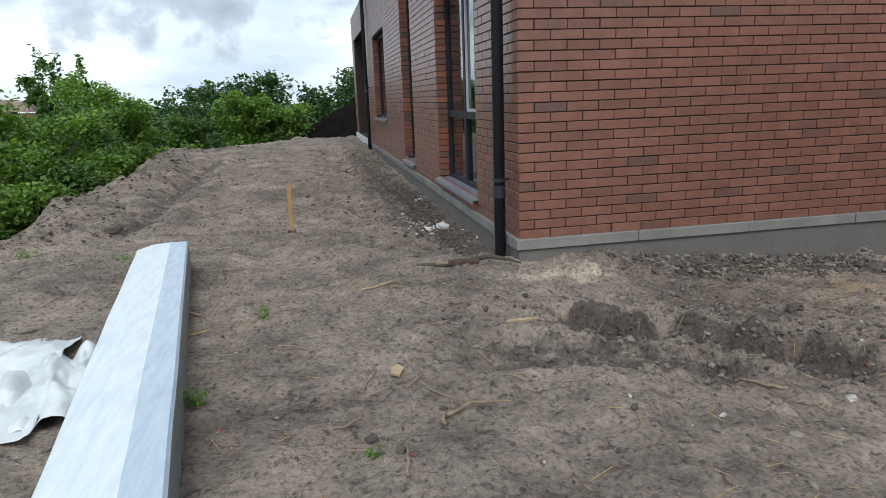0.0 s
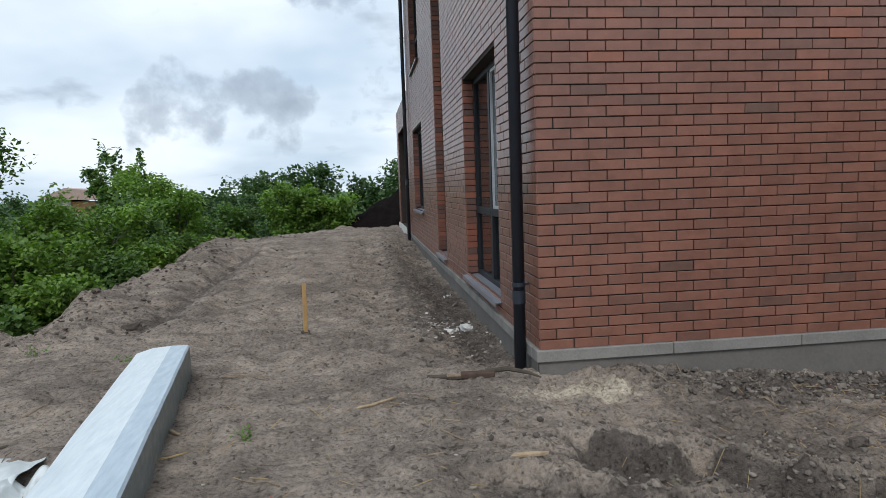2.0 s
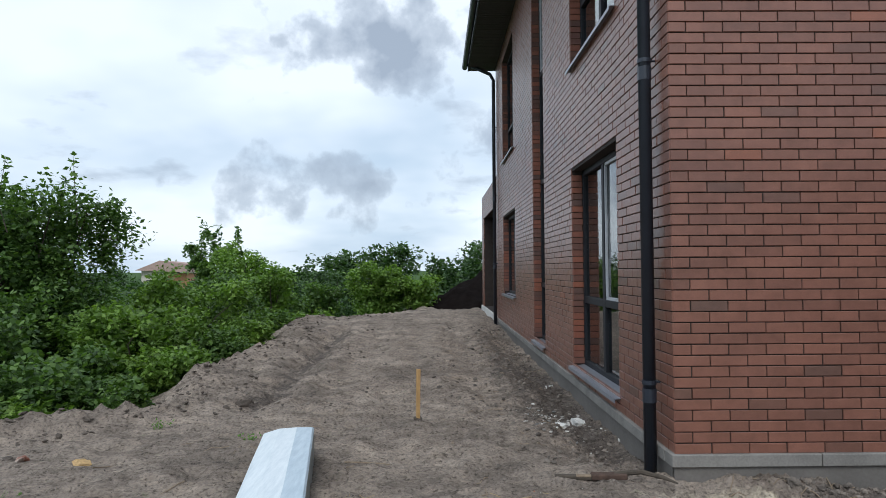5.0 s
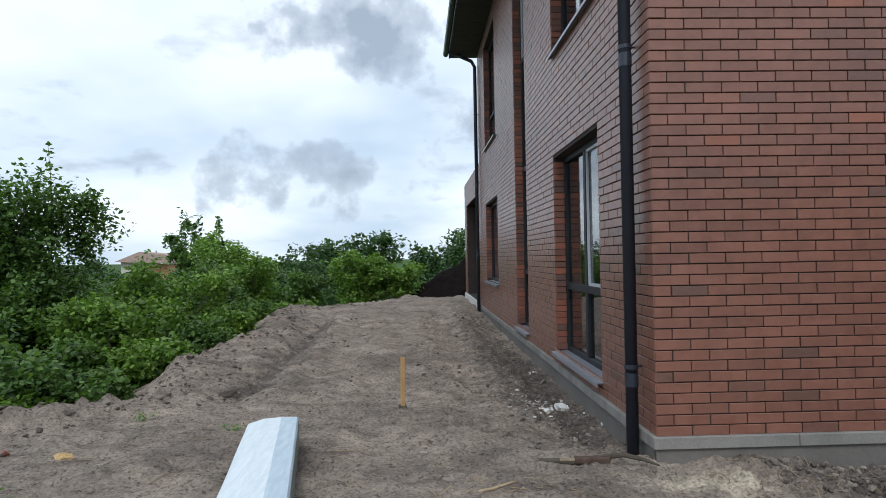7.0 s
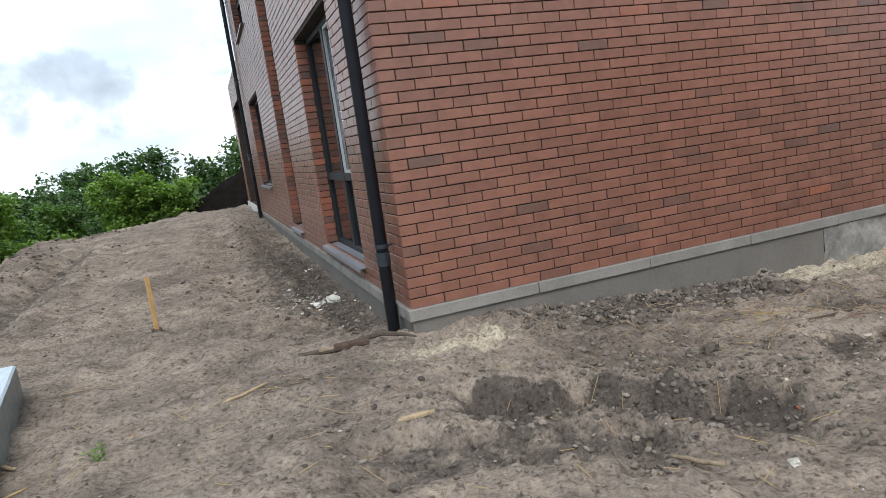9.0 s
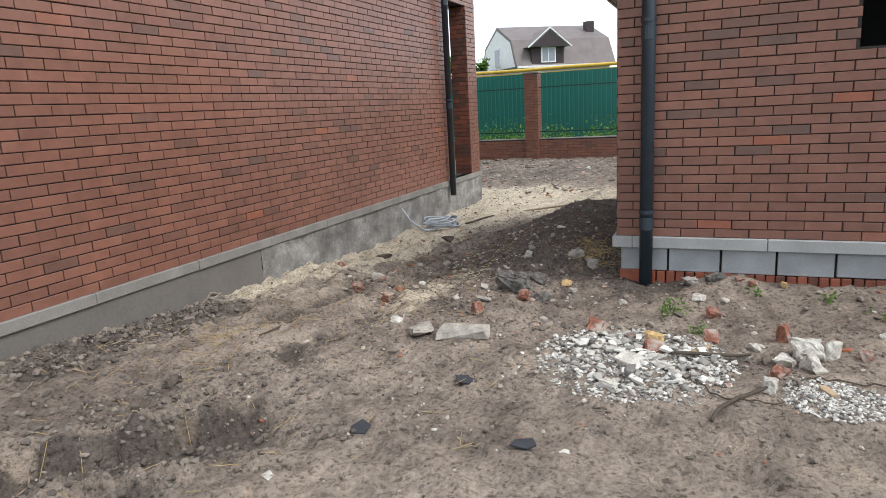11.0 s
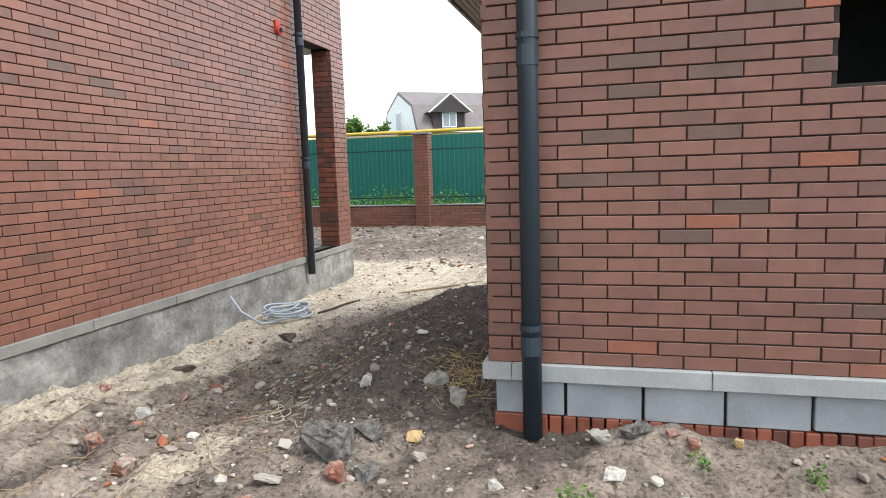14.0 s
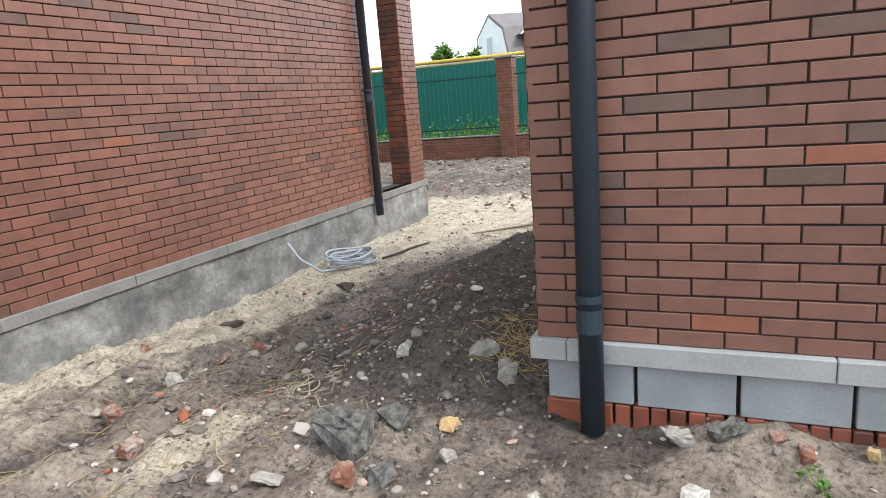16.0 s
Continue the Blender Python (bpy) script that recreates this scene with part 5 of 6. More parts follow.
for label, x, y, sz, mat, seed in (
        ("half brick standing on the trodden soil", 4.78, 2.17, (0.09, 0.10, 0.14), M_REDFRAG, 6.0), ("dark half brick standing in the sand", 5.52, 3.62, (0.13, 0.12, 0.17), M_REDFRAG, 6.7),
        ("half red brick with pale mortar on it", 5.22, 3.17, (0.15, 0.12, 0.12), M_REDFRAG, 7.7), ("orange brick fragment in weeds", 5.08, 0.55, (0.11, 0.10, 0.10), M_REDFRAG, 8.1),
        ("mottled brick fragment above the rubble", 4.65, 1.27, (0.17, 0.13, 0.12), M_REDFRAG, 8.8), ("orange brick fragment on the rubble", 4.47, 0.88, (0.16, 0.11, 0.10), M_YELFRAG, 9.3),
        ("upright orange brick fragment", 4.70, 0.14, (0.10, 0.09, 0.16), M_REDFRAG, 9.9), ("flat red brick fragment", 4.66, 0.55, (0.16, 0.11, 0.06), M_REDFRAG, 10.4),
        ("small red brick fragment", 4.46, -0.25, (0.09, 0.08, 0.08), M_REDFRAG, 11.0), ("orange brick end", 4.00, -0.60, (0.11, 0.10, 0.11), M_REDFRAG, 11.5),
        ("broken orange brick by the gravel", 4.09, 0.21, (0.10, 0.10, 0.08), M_REDFRAG, 12.2), ("sand-coloured brick chip", 5.71, 1.70, (0.12, 0.09, 0.07), M_YELFRAG, 12.9),
        ("red brick bit in the sand lane", 6.40, 4.35, (0.13, 0.10, 0.07), M_REDFRAG, 13.5), ("red brick bit by the soil mound", 6.75, 3.62, (0.15, 0.11, 0.09), M_REDFRAG, 14.2),
        ("red brick crumb at the footing", 5.78, 0.36, (0.09, 0.07, 0.05), M_REDFRAG, 14.8), ("flat red brick piece at the footing", 5.70, 0.27, (0.12, 0.08, 0.05), M_REDFRAG, 15.4),
        ("orange brick piece on the bank edge", -2.66, 5.13, (0.16, 0.12, 0.07), M_YELFRAG, 16.1), ("mottled brick lump on the rubble", 4.36, 0.87, (0.17, 0.14, 0.11), M_REDFRAG, 17.0), ("red brick shard by the rubble", 4.52, 1.02, (0.11, 0.08, 0.06), M_REDFRAG, 17.7),
        ("red brick shard in the lane", 6.5, 3.75, (0.16, 0.10, 0.06), M_REDFRAG, 18.3), ("red brick piece on the bank edge", -3.15, 5.2, (0.12, 0.10, 0.06), M_REDFRAG, 16.6)):
    rock("broken_brick", label, "brick fragment", x, y, sz, mat, seed, seed * 70 % 360, 0.30, RUB, 3, 0.42, (seed * 37 % 40 - 20, seed * 53 % 36 - 18))
for label, x, y, sz, mat, seed in (
        ("large pale broken concrete block", 4.42, 0.05, (0.20, 0.17, 0.16), M_RUBBLE, 21.0), ("long pale concrete fragment", 4.29, 0.17, (0.24, 0.12, 0.10), M_RUBBLE, 21.7),
        ("pale rounded concrete fragment", 4.26, 0.01, (0.20, 0.15, 0.13), M_RUBBLE, 22.3), ("leaning pale stone flake", 4.45, -0.09, (0.06, 0.14, 0.17), M_RUBBLE, 22.9),
        ("tall pale stone piece", 4.23, -0.46, (0.13, 0.10, 0.14), M_RUBBLE, 23.6), ("pale flat stone flake", 4.80, -0.43, (0.17, 0.09, 0.06), M_RUBBLE, 24.1),
        ("white mortar piece", 5.40, 0.64, (0.12, 0.09, 0.07), M_RUBBLE, 24.8), ("small pale stone", 4.53, 0.30, (0.09, 0.07, 0.06), M_RUBBLE, 25.5),
        ("tan flat stone", 4.41, 0.37, (0.11, 0.09, 0.04), M_CONCRETE, 26.2), ("white pointed stone", 3.93, 0.26, (0.09, 0.07, 0.11), M_RUBBLE, 26.8),
        ("white stone on the soil mound", 6.20, 2.17, (0.08, 0.07, 0.10), M_RUBBLE, 27.4), ("grey flat stone by the corner", 6.33, 1.74, (0.20, 0.13, 0.10), M_CONCRETE, 28.1),
        ("dark flat stone by the corner", 6.20, 1.57, (0.22, 0.13, 0.08), M_CONCRETE, 28.7), ("long pale mortar piece in the lane", 5.98, 3.66, (0.24, 0.10, 0.09), M_RUBBLE, 29.4),
        ("stone at the foot of the blocks", 5.74, 0.72, (0.17, 0.11, 0.10), M_CONCRETE, 30.1), ("brown stone at the foot of the blocks", 5.78, 0.54, (0.18, 0.10, 0.09), M_DARKCONC, 30.8),
        ("yellow stone chip at the foot of the blocks", 5.80, 0.05, (0.06, 0.05, 0.06), M_YELFRAG, 31.3), ("pale stone in the trodden soil", 5.24, 1.17, (0.11, 0.09, 0.05), M_RUBBLE, 31.9),
        ("grey flat stone in the trodden soil", 5.42, 1.58, (0.10, 0.08, 0.04), M_CONCRETE, 32.6), ("small grey stone pair", 4.48, 2.70, (0.10, 0.08, 0.07), M_RUBBLE, 33.2),
        ("flat grey slab piece", 4.33, 2.43, (0.20, 0.26, 0.07), M_CONCRETE, 33.8), ("small white stone", 2.36, 2.23, (0.05, 0.04, 0.03), M_RUBBLE, 34.4), ("small white pebble", 1.61, 2.09, (0.03, 0.03, 0.02), M_RUBBLE, 35.1),
        ("white plastic offcut by the plinth", 1.42, 8.6, (0.17, 0.08, 0.07), M_WHITE, 35.7), ("white plaster rubble by the plinth", 1.38, 6.75, (0.22, 0.16, 0.09), M_WHITE, 36.3),
        ("pale plaster crumbs by the plinth", 1.18, 6.55, (0.16, 0.12, 0.05), M_WHITE, 36.9),
        ("big pale flat stone on the rubble", 4.08, 0.98, (0.17, 0.21, 0.07), M_RUBBLE, 37.4), ("white flat stone on the rubble", 4.14, 0.80, (0.12, 0.14, 0.06), M_RUBBLE, 38.0),
        ("white mortar flake on the mound", 7.05, 2.04, (0.12, 0.10, 0.04), M_WHITE, 38.5), ("white piece at the rubble's edge", 3.80, 1.05, (0.13, 0.11, 0.06), M_RUBBLE, 39.1),
        ("pale stone by the concrete lump", 5.08, 2.22, (0.16, 0.10, 0.05), M_CONCRETE, 39.8), ("dark stone by the concrete lump", 5.24, 1.80, (0.13, 0.12, 0.08), M_DARKCONC, 40.3)):
    rock("stone", label, "stone", x, y, sz, mat, seed, seed * 57 % 360, 0.24, RUB, 3, 0.45, (seed * 41 % 24 - 12, seed * 29 % 24 - 12))
for label, x, y, sz, seed in (("dark clod of soil beside the rut", 3.12, 3.52, (0.13, 0.07, 0.08), 41.0), ("dark clod of soil", 0.20, 2.25, (0.06, 0.05, 0.045), 41.6), ("dark clod of soil", 0.30, 2.10, (0.05, 0.05, 0.04), 42.1),
                              ("dark clod of soil in the old track", -2.15, 7.45, (0.30, 0.10, 0.08), 42.8), ("dark clod in the sand lane", 8.3, 3.86, (0.20, 0.12, 0.09), 43.3), ("dark clod in the sand lane", 7.1, 4.2, (0.22, 0.14, 0.08), 44.0)):
    rock("soil_clod", label, "clod", x, y, sz, M_CLOD, seed, seed * 31 % 360, 0.2, "soil clods", 3, 0.4)
for x, y, turn, seed in ((2.98, 2.15, 20, 1), (3.63, 1.84, 70, 2), (3.02, 1.32, 130, 3)):
    s = Shape().add([(-0.06, -0.03, 0), (0.02, -0.05, 0.004), (0.07, 0.0, 0.012), (0.01, 0.05, 0.004), (-0.05, 0.03, 0), (-0.06, -0.03, 0.008), (0.02, -0.05, 0.012), (0.07, 0.0, 0.02), (0.01, 0.05, 0.012), (-0.05, 0.03, 0.008)],
                    [(4, 3, 2, 1, 0), (5, 6, 7, 8, 9)] + [(i, (i + 1) % 5, 5 + (i + 1) % 5, 5 + i) for i in range(5)])
    tagged(lay(new("roofing_scrap", s.mesh("roofing_scrap", M_SLATE)), x, y, 0, turn, h=0.008), "small black scrap of roofing felt on soil", "scrap", "black scraps")

stick(0.62, 2.35, 0.26, 0.010, 22, "bent weathered stick with peeling bark on soil", M_DRYWOOD, 0.10, 1.0)
stick(0.50, 2.30, 0.09, 0.009, 80, "short broken stick end on soil", M_DRYWOOD, 0.03, 2.0)
stick(0.64, 2.18, 0.09, 0.006, 15, "short brown twig on soil", M_BARK, 0.04, 2.4)
stick(0.24, 2.76, 0.13, 0.007, 60, "split pale wood sliver on soil", M_DRYWOOD, 0.02, 3.0)
stick(0.44, 2.68, 0.17, 0.006, 55, "thin pale stick on soil", M_DRYWOOD, 0.02, 4.0)
stick(0.31, 2.01, 0.22, 0.007, 82, "straight dry stick on soil", M_DRYWOOD, 0.01, 5.0)
stick(0.42, 4.15, 0.30, 0.010, 32, "pale broken branch on soil", M_SPLINTER, 0.03, 6.0)
stick(0.50, 4.10, 0.16, 0.007, 50, "small branch stub on soil", M_DRYWOOD, 0.03, 6.5)
stick(0.32, 4.62, 0.34, 0.008, -28, "thin dark twig on soil", M_BARK, 0.05, 7.0)
stick(2.03, 2.40, 0.26, 0.011, 105, "pale peeled stick leaning in the rut", M_DRYWOOD, 0.02, 8.0)
stick(-0.70, 3.66, 0.24, 0.007, 25, "dry stalk beside the wrapped beam", M_STRAW, 0.03, 9.0)
stick(-0.74, 4.0, 0.16, 0.011, -50, "piece of bark beside the wrapped beam", M_SPLINTER, 0.03, 10.0)
stick(-1.70, 4.05, 0.30, 0.010, 25, "dark fallen branch on soil", M_BARK, 0.06, 11.0)
stick(-1.35, 4.75, 0.30, 0.010, 15, "dark fallen branch on soil", M_BARK, 0.05, 12.0)
stick(-0.12, 2.32, 0.09, 0.005, 100, "thin dry twig on soil", M_DRYWOOD, 0.03, 13.0)
stick(-0.55, 5.15, 0.34, 0.007, 2, "thin pale twig on soil", M_DRYWOOD, 0.02, 14.0)
stick(3.75, 0.40, 0.55, 0.011, -30, "dark bent branch beside the rubble", M_BARK, 0.06, 15.0)
stick(4.30, 0.55, 0.45, 0.012, -70, "dark branch lying on the rubble", M_BARK, 0.04, 16.0, 0.02)
stick(3.72, 2.45, 0.22, 0.006, -20, "bent dry twig on soil", M_DRYWOOD, 0.12, 17.0)
stick(3.70, 2.15, 0.18, 0.006, 20, "forked dry twig on soil", M_DRYWOOD, 0.12, 18.0)
stick(9.7, 3.9, 0.9, 0.016, -12, "long stick lying in the sand", M_BARK, 0.03, 19.0)
stick(11.0, 2.95, 1.9, 0.014, -68, "long pale rod lying across the sand lane", M_DRYWOOD, 0.01, 19.5)
stick(8.3, 3.1, 0.5, 0.012, 10, "dark stick at the edge of the soil mound", M_BARK, 0.03, 19.8)
stick(4.35, 3.55, 0.9, 0.008, 5, "long thin stick in the old track", M_BARK, 0.02, 20.0)


def chip(x, y, w, l, turn, label, mat, seed):
    """A flat split piece of wood."""
    s = Shape()
    pts = [(-l, -w * 0.4), (l * 0.5, -w * 0.5), (l, w * 0.1), (l * 0.3, w * 0.5), (-l * 0.8, w * 0.35)]
    s.add([(a, b, z) for z in (0, 0.012) for a, b in pts], [(4, 3, 2, 1, 0), (5, 6, 7, 8, 9)] + [(i, (i + 1) % 5, 5 + (i + 1) % 5, 5 + i) for i in range(5)])
    ob = lay(new("wood_chip", s.mesh("wood_chip", mat)), x, y, 0, turn, (4, -5), 0.01)
    return tagged(ob, label, "wood chip", "wood chips")


chip(1.15, 3.28, 0.035, 0.095, -12, "yellow split wood chip at the rut", M_SPLINTER, 1)
chip(0.37, 2.78, 0.06, 0.05, 70, "triangular yellow wood chip on soil", M_SPLINTER, 2)
chip(4.36, 0.62, 0.04, 0.12, -40, "yellow wood splinter on the rubble", M_SPLINTER, 3)
chip(3.95, 0.0, 0.05, 0.06, 30, "orange wood chip by the gravel", M_SPLINTER, 4)


def corner_plank():
    x, y = 1.08, 4.72
    ob = thing("broken_plank", "weathered broken plank and branch at the wall corner", "plank", (x, y, gz(x, y) + 0.03), -4)
    part("board", Shape().soft_box((-0.30, -0.022, -0.02), (0.02, 0.022, 0.012), 0.006), M_BARK, ob)
    part("pale_strip", Shape().soft_box((-0.16, -0.024, 0.0), (-0.02, 0.004, 0.018), 0.004), M_DRYWOOD, ob)
    part("brown_board", Shape().soft_box((-0.06, -0.05, -0.01), (0.18, 0.02, 0.028), 0.006, pose(0, 0, 0, 0, 0, 3)), plain("red_brown_board", (0.085, 0.055, 0.042), 0.9, vary=0.4, scale=20), ob, "red-brown board")
    part("branch", Shape().tube([(0.1, 0.0, 0.02), (0.28, 0.01, 0.035), (0.42, -0.03, 0.01), (0.50, -0.09, -0.01)], [0.018, 0.018, 0.014, 0.006], 7), M_BARK, ob)


corner_plank()


def hose():
    x, y = 9.15, 4.30
    ob = thing("garden_hose", "coiled grey garden hose on sand by the plinth", "hose", (x, y, gz(x, y) + 0.02))
    pts = []
    for i in range(150):
        a = 2 * math.pi * i / 22
        r = 0.245 + 0.055 * math.sin(i * 0.37) + 0.05 * math.sin(i * 0.11)
        pts.append((r * math.cos(a), 0.8 * r * math.sin(a), 0.012 + 0.0009 * i + 0.015 * math.sin(i * 0.6)))
    part("coil", Shape().tube(pts, 0.011, 7), M_HOSE, ob, smooth=True)
    part("loose_end", Shape().tube([(-0.30, 0.0, 0.02), (-0.52, 0.05, 0.05), (-0.62, 0.22, 0.2), (-0.66, 0.32, 0.38)], 0.013, 7), M_HOSE, ob, smooth=True)


hose()


def wall_bracket():
    ob = thing("red_socket", "small red round fitting on the brick wall", "wall fitting", (10.05, HY - 0.004, 3.17))
    part("ring", Shape().tube([(0, 0.0, 0), (0, -0.05, 0)], 0.055, 14), M_RED, ob)
    part("plug", Shape().tube([(0, -0.05, 0), (0, -0.07, 0)], 0.03, 12), M_FRAME, ob)
    part("plate", Shape().soft_box((-0.05, -0.02, 0.03), (0.05, 0.0, 0.12), 0.004), M_RED, ob)


wall_bracket()


def wire():
    ob = thing("loose_wire", "pale curly wire strewn over the soil", "wire")
    pts = []
    for i in range(120):
        u = i / 119
        x = 5.05 + 1.05 * math.sin(u * 2.3) - 0.45 * u * u + 0.03 * math.sin(i * 0.5)
        y = 2.45 + 0.75 * math.sin(u * 3.4) - 0.35 * u + 0.03 * math.cos(i * 0.43)
        pts.append((x, y, gz(x, y) + 0.008))
    part("strand", Shape().tube(pts, 0.0035, 5), M_WIRE, ob)
    pts = []
    for i in range(60):
        a = i * 0.33
        x, y = 5.9 + 0.12 * math.cos(a) + 0.004 * i, 2.65 + 0.08 * math.sin(a * 1.3)
        pts.append((x, y, gz(x, y) + 0.012))
    part("tangle", Shape().tube(pts, 0.0035, 5), M_WIRE, ob)


wire()


def loop_wire(points):
    """A thin dark wire that arches over the soil."""
    ob = thing("loose_wire", "thin dark curved wire lying by the gravel", "wire")
    pts = []
    for (ax, ay), (bx, by) in zip(points, points[1:]):
        for k in range(6):
            x, y = ax + (bx - ax) * k / 6, ay + (by - ay) * k / 6
            pts.append((x, y, gz(x, y) + 0.014))
    part("strand", Shape().tube(pts, 0.0045, 5), M_BARK, ob)


loop_wire([(3.98, 0.62), (3.86, 0.55), (3.76, 0.44), (3.73, 0.32), (3.79, 0.18)])
loop_wire([(3.97, 0.15), (4.06, 0.07), (4.10, -0.06), (4.07, -0.22), (3.96, -0.36)])


def opening_film():
    """A hanging strip of grey film in the outbuilding's empty window."""
    s = Shape()
    for i in range(13):
        for j in range(2):
            z = 1.66 + 0.9 * i / 12
            s.v.append((GX + 0.05 + 0.03 * math.sin(i * 0.9), -1.20 - 0.10 * j + 0.015 * math.sin(i * 1.7 + j), z))
    s.f = [(2 * i, 2 * i + 1, 2 * i + 3, 2 * i + 2) for i in range(12)]
    ob = new("hanging_film", s.mesh("hanging_film", plain("grey_film", (0.10, 0.12, 0.13), 0.4), True))
    mod = ob.modifiers.new("thickness", "SOLIDIFY")
    mod.thickness = 0.003
    tagged(ob, "strip of grey plastic film in the window opening", "plastic film")


opening_film()


# ---- uncounted litter ----
def crumbs(name, label, category, mat, seed, n, pick, lo, hi, flat=0.7, power=2.2):
    """Many small angular stones or clods strewn over the ground."""
    rnd = random.Random(seed)
    bm = bmesh.new()
    bmesh.ops.create_icosphere(bm, subdivisions=1, radius=0.5)
    bm.verts.index_update()
    base = [v.co.copy() for v in bm.verts]
    faces = [tuple(v.index for v in f.verts) for f in bm.faces]
    bm.free()
    s = Shape()
    for _ in range(n):
        x, y = pick(rnd)
        r = lo + (hi - lo) * rnd.random() ** power
        a = Euler((rnd.uniform(-0.4, 0.4), rnd.uniform(-0.4, 0.4), rnd.uniform(0, 6.28))).to_matrix()
        sx, sy, sz = r * rnd.uniform(0.7, 1.4), r * rnd.uniform(0.6, 1.1), r * flat * rnd.uniform(0.5, 1.1)
        z = gz(x, y) + 0.22 * sz
        k = len(s.v)
        for v in base:
            q = v * rnd.uniform(0.72, 1.2)
            p = a @ Vector((q.x * sx, q.y * sy, q.z * sz))
            s.v.append((x + p.x, y + p.y, z + p.z))
        s.f += [tuple(k + i for i in f) for f in faces]
    return tagged(part(name, s, mat), label, category, kind="stuff")


def blob(cx, cy, rx, ry):
    return lambda r: (cx + r.gauss(0, rx), cy + r.gauss(0, ry))


def patch(x0, x1, y0, y1):
    return lambda r: (r.uniform(x0, x1), r.uniform(y0, y1))


def bank_edge(r):
    y = r.uniform(4.8, 19)
    return float(edge_x(y)) + r.gauss(0.25, 0.3), y


def disc(cx, cy, rx, ry):
    def pick(r):
        a, q = r.uniform(0, 6.283), r.random() ** 0.62
        return cx + rx * q * math.cos(a), cy + ry * q * math.sin(a)
    return pick


M_GRAVEL = Mat("mixed_gravel", 0.92)
M_GRAVEL.color(M_GRAVEL.ramp(M_GRAVEL.chance(), [(0.0, (0.14, 0.135, 0.13)), (0.4, (0.37, 0.355, 0.325)), (0.75, (0.54, 0.525, 0.485)), (1.0, (0.70, 0.685, 0.64))]))
M_GRAVEL = M_GRAVEL.m
M_PEBBLE = Mat("mixed_pebbles", 0.92)
M_PEBBLE.color(M_PEBBLE.ramp(M_PEBBLE.chance(), [(0.0, (0.10, 0.085, 0.07)), (0.45, (0.24, 0.20, 0.17)), (0.75, (0.36, 0.32, 0.27)), (0.9, (0.55, 0.52, 0.47)), (0.97, (0.36, 0.13, 0.07))]))
M_PEBBLE = M_PEBBLE.m
M_CRUMB = Mat("soil_crumbs", 0.97)
M_CRUMB.color(M_CRUMB.ramp(M_CRUMB.chance(), [(0.0, (0.085, 0.072, 0.062)), (0.6, (0.17, 0.147, 0.125)), (1.0, (0.26, 0.222, 0.185))]))
M_CRUMB = M_CRUMB.m
crumbs("rubble_patch", "patch of pale broken stone and mortar rubble", "rubble", M_GRAVEL, 1, 420, disc(4.20, 0.97, 0.47, 0.50), 0.02, 0.07, 0.55, 1.8)
crumbs("rubble_patch", "fine chips between the pale rubble", "rubble", M_GRAVEL, 11, 3000, disc(4.17, 0.98, 0.55, 0.58), 0.008, 0.036, 0.6, 1.5)
crumbs("gravel_patch", "small spill of grey gravel on soil", "gravel", M_GRAVEL, 2, 2200, disc(3.86, -0.03, 0.23, 0.24), 0.006, 0.026, 0.7, 1.6)
crumbs("pebbles", "scattered pebbles and brick crumbs on soil", "pebbles", M_PEBBLE, 3, 2300, patch(3.0, 7.5, -1.6, 3.6), 0.006, 0.045, 0.7, 4.0)
crumbs("pebbles", "scattered pebbles on the soil mound", "pebbles", M_PEBBLE, 4, 900, blob(7.2, 2.3, 0.9, 0.6), 0.008, 0.05, 0.7, 3.0)
crumbs("pebbles", "fine pebbles on the trodden way", "pebbles", M_PEBBLE, 5, 1500, patch(-1.2, 4.5, 1.0, 4.6), 0.004, 0.022, 0.7, 3.5)
crumbs("pebbles", "stones and rubbish in the sand lane", "pebbles", M_PEBBLE, 6, 900, patch(5.0, 16, 3.0, 4.6), 0.01, 0.07, 0.6, 3.0)
crumbs("pebbles", "rubbish strewn before the fence", "pebbles", M_PEBBLE, 16, 700, patch(12.8, 18.1, 1.0, 7.5), 0.02, 0.16, 0.4, 3.0)
crumbs("soil_crumbs", "loose crumbs of dark soil in the rut", "soil crumbs", M_CRUMB, 7, 2600, blob(2.3, 3.1, 0.75, 0.42), 0.006, 0.05, 0.8, 3.0)
crumbs("soil_crumbs", "clods of soil along the edge of the bank", "soil crumbs", M_CLOD, 8, 2000, bank_edge, 0.01, 0.09, 0.5, 3.8)
crumbs("soil_crumbs", "loose soil along the plinth", "soil crumbs", M_CRUMB, 9, 1800, lambda r: (r.uniform(2.3, 4.8), 4.66 - abs(r.gauss(0, 0.22))), 0.008, 0.06, 0.8, 2.6)
crumbs("soil_crumbs", "loose soil and crumbs beside the west wall", "soil crumbs", M_CRUMB, 10, 2200, lambda r: (1.52 - abs(r.gauss(0, 0.5)), r.uniform(5.0, 16)), 0.008, 0.06, 0.7, 3.2)
crumbs("soil_crumbs", "crumbs of soil over the trodden way", "soil crumbs", M_CRUMB, 12, 3200, patch(-2.9, 4.0, 1.2, 9.0), 0.004, 0.024, 0.8, 3.2)
crumbs("soil_crumbs", "crumbs in the old wheel tracks", "soil crumbs", M_CRUMB, 13, 1600, lambda r: (r.choice((-2.0, -1.25, 0.45)) + r.gauss(0, 0.3), r.uniform(6.5, 16)), 0.008, 0.07, 0.5, 3.2)
crumbs("soil_crumbs", "fine crumbs on the soil mound and lane", "soil crumbs", M_CRUMB, 21, 4500, blob(6.6, 2.6, 1.5, 0.7), 0.004, 0.032, 0.8, 2.6)
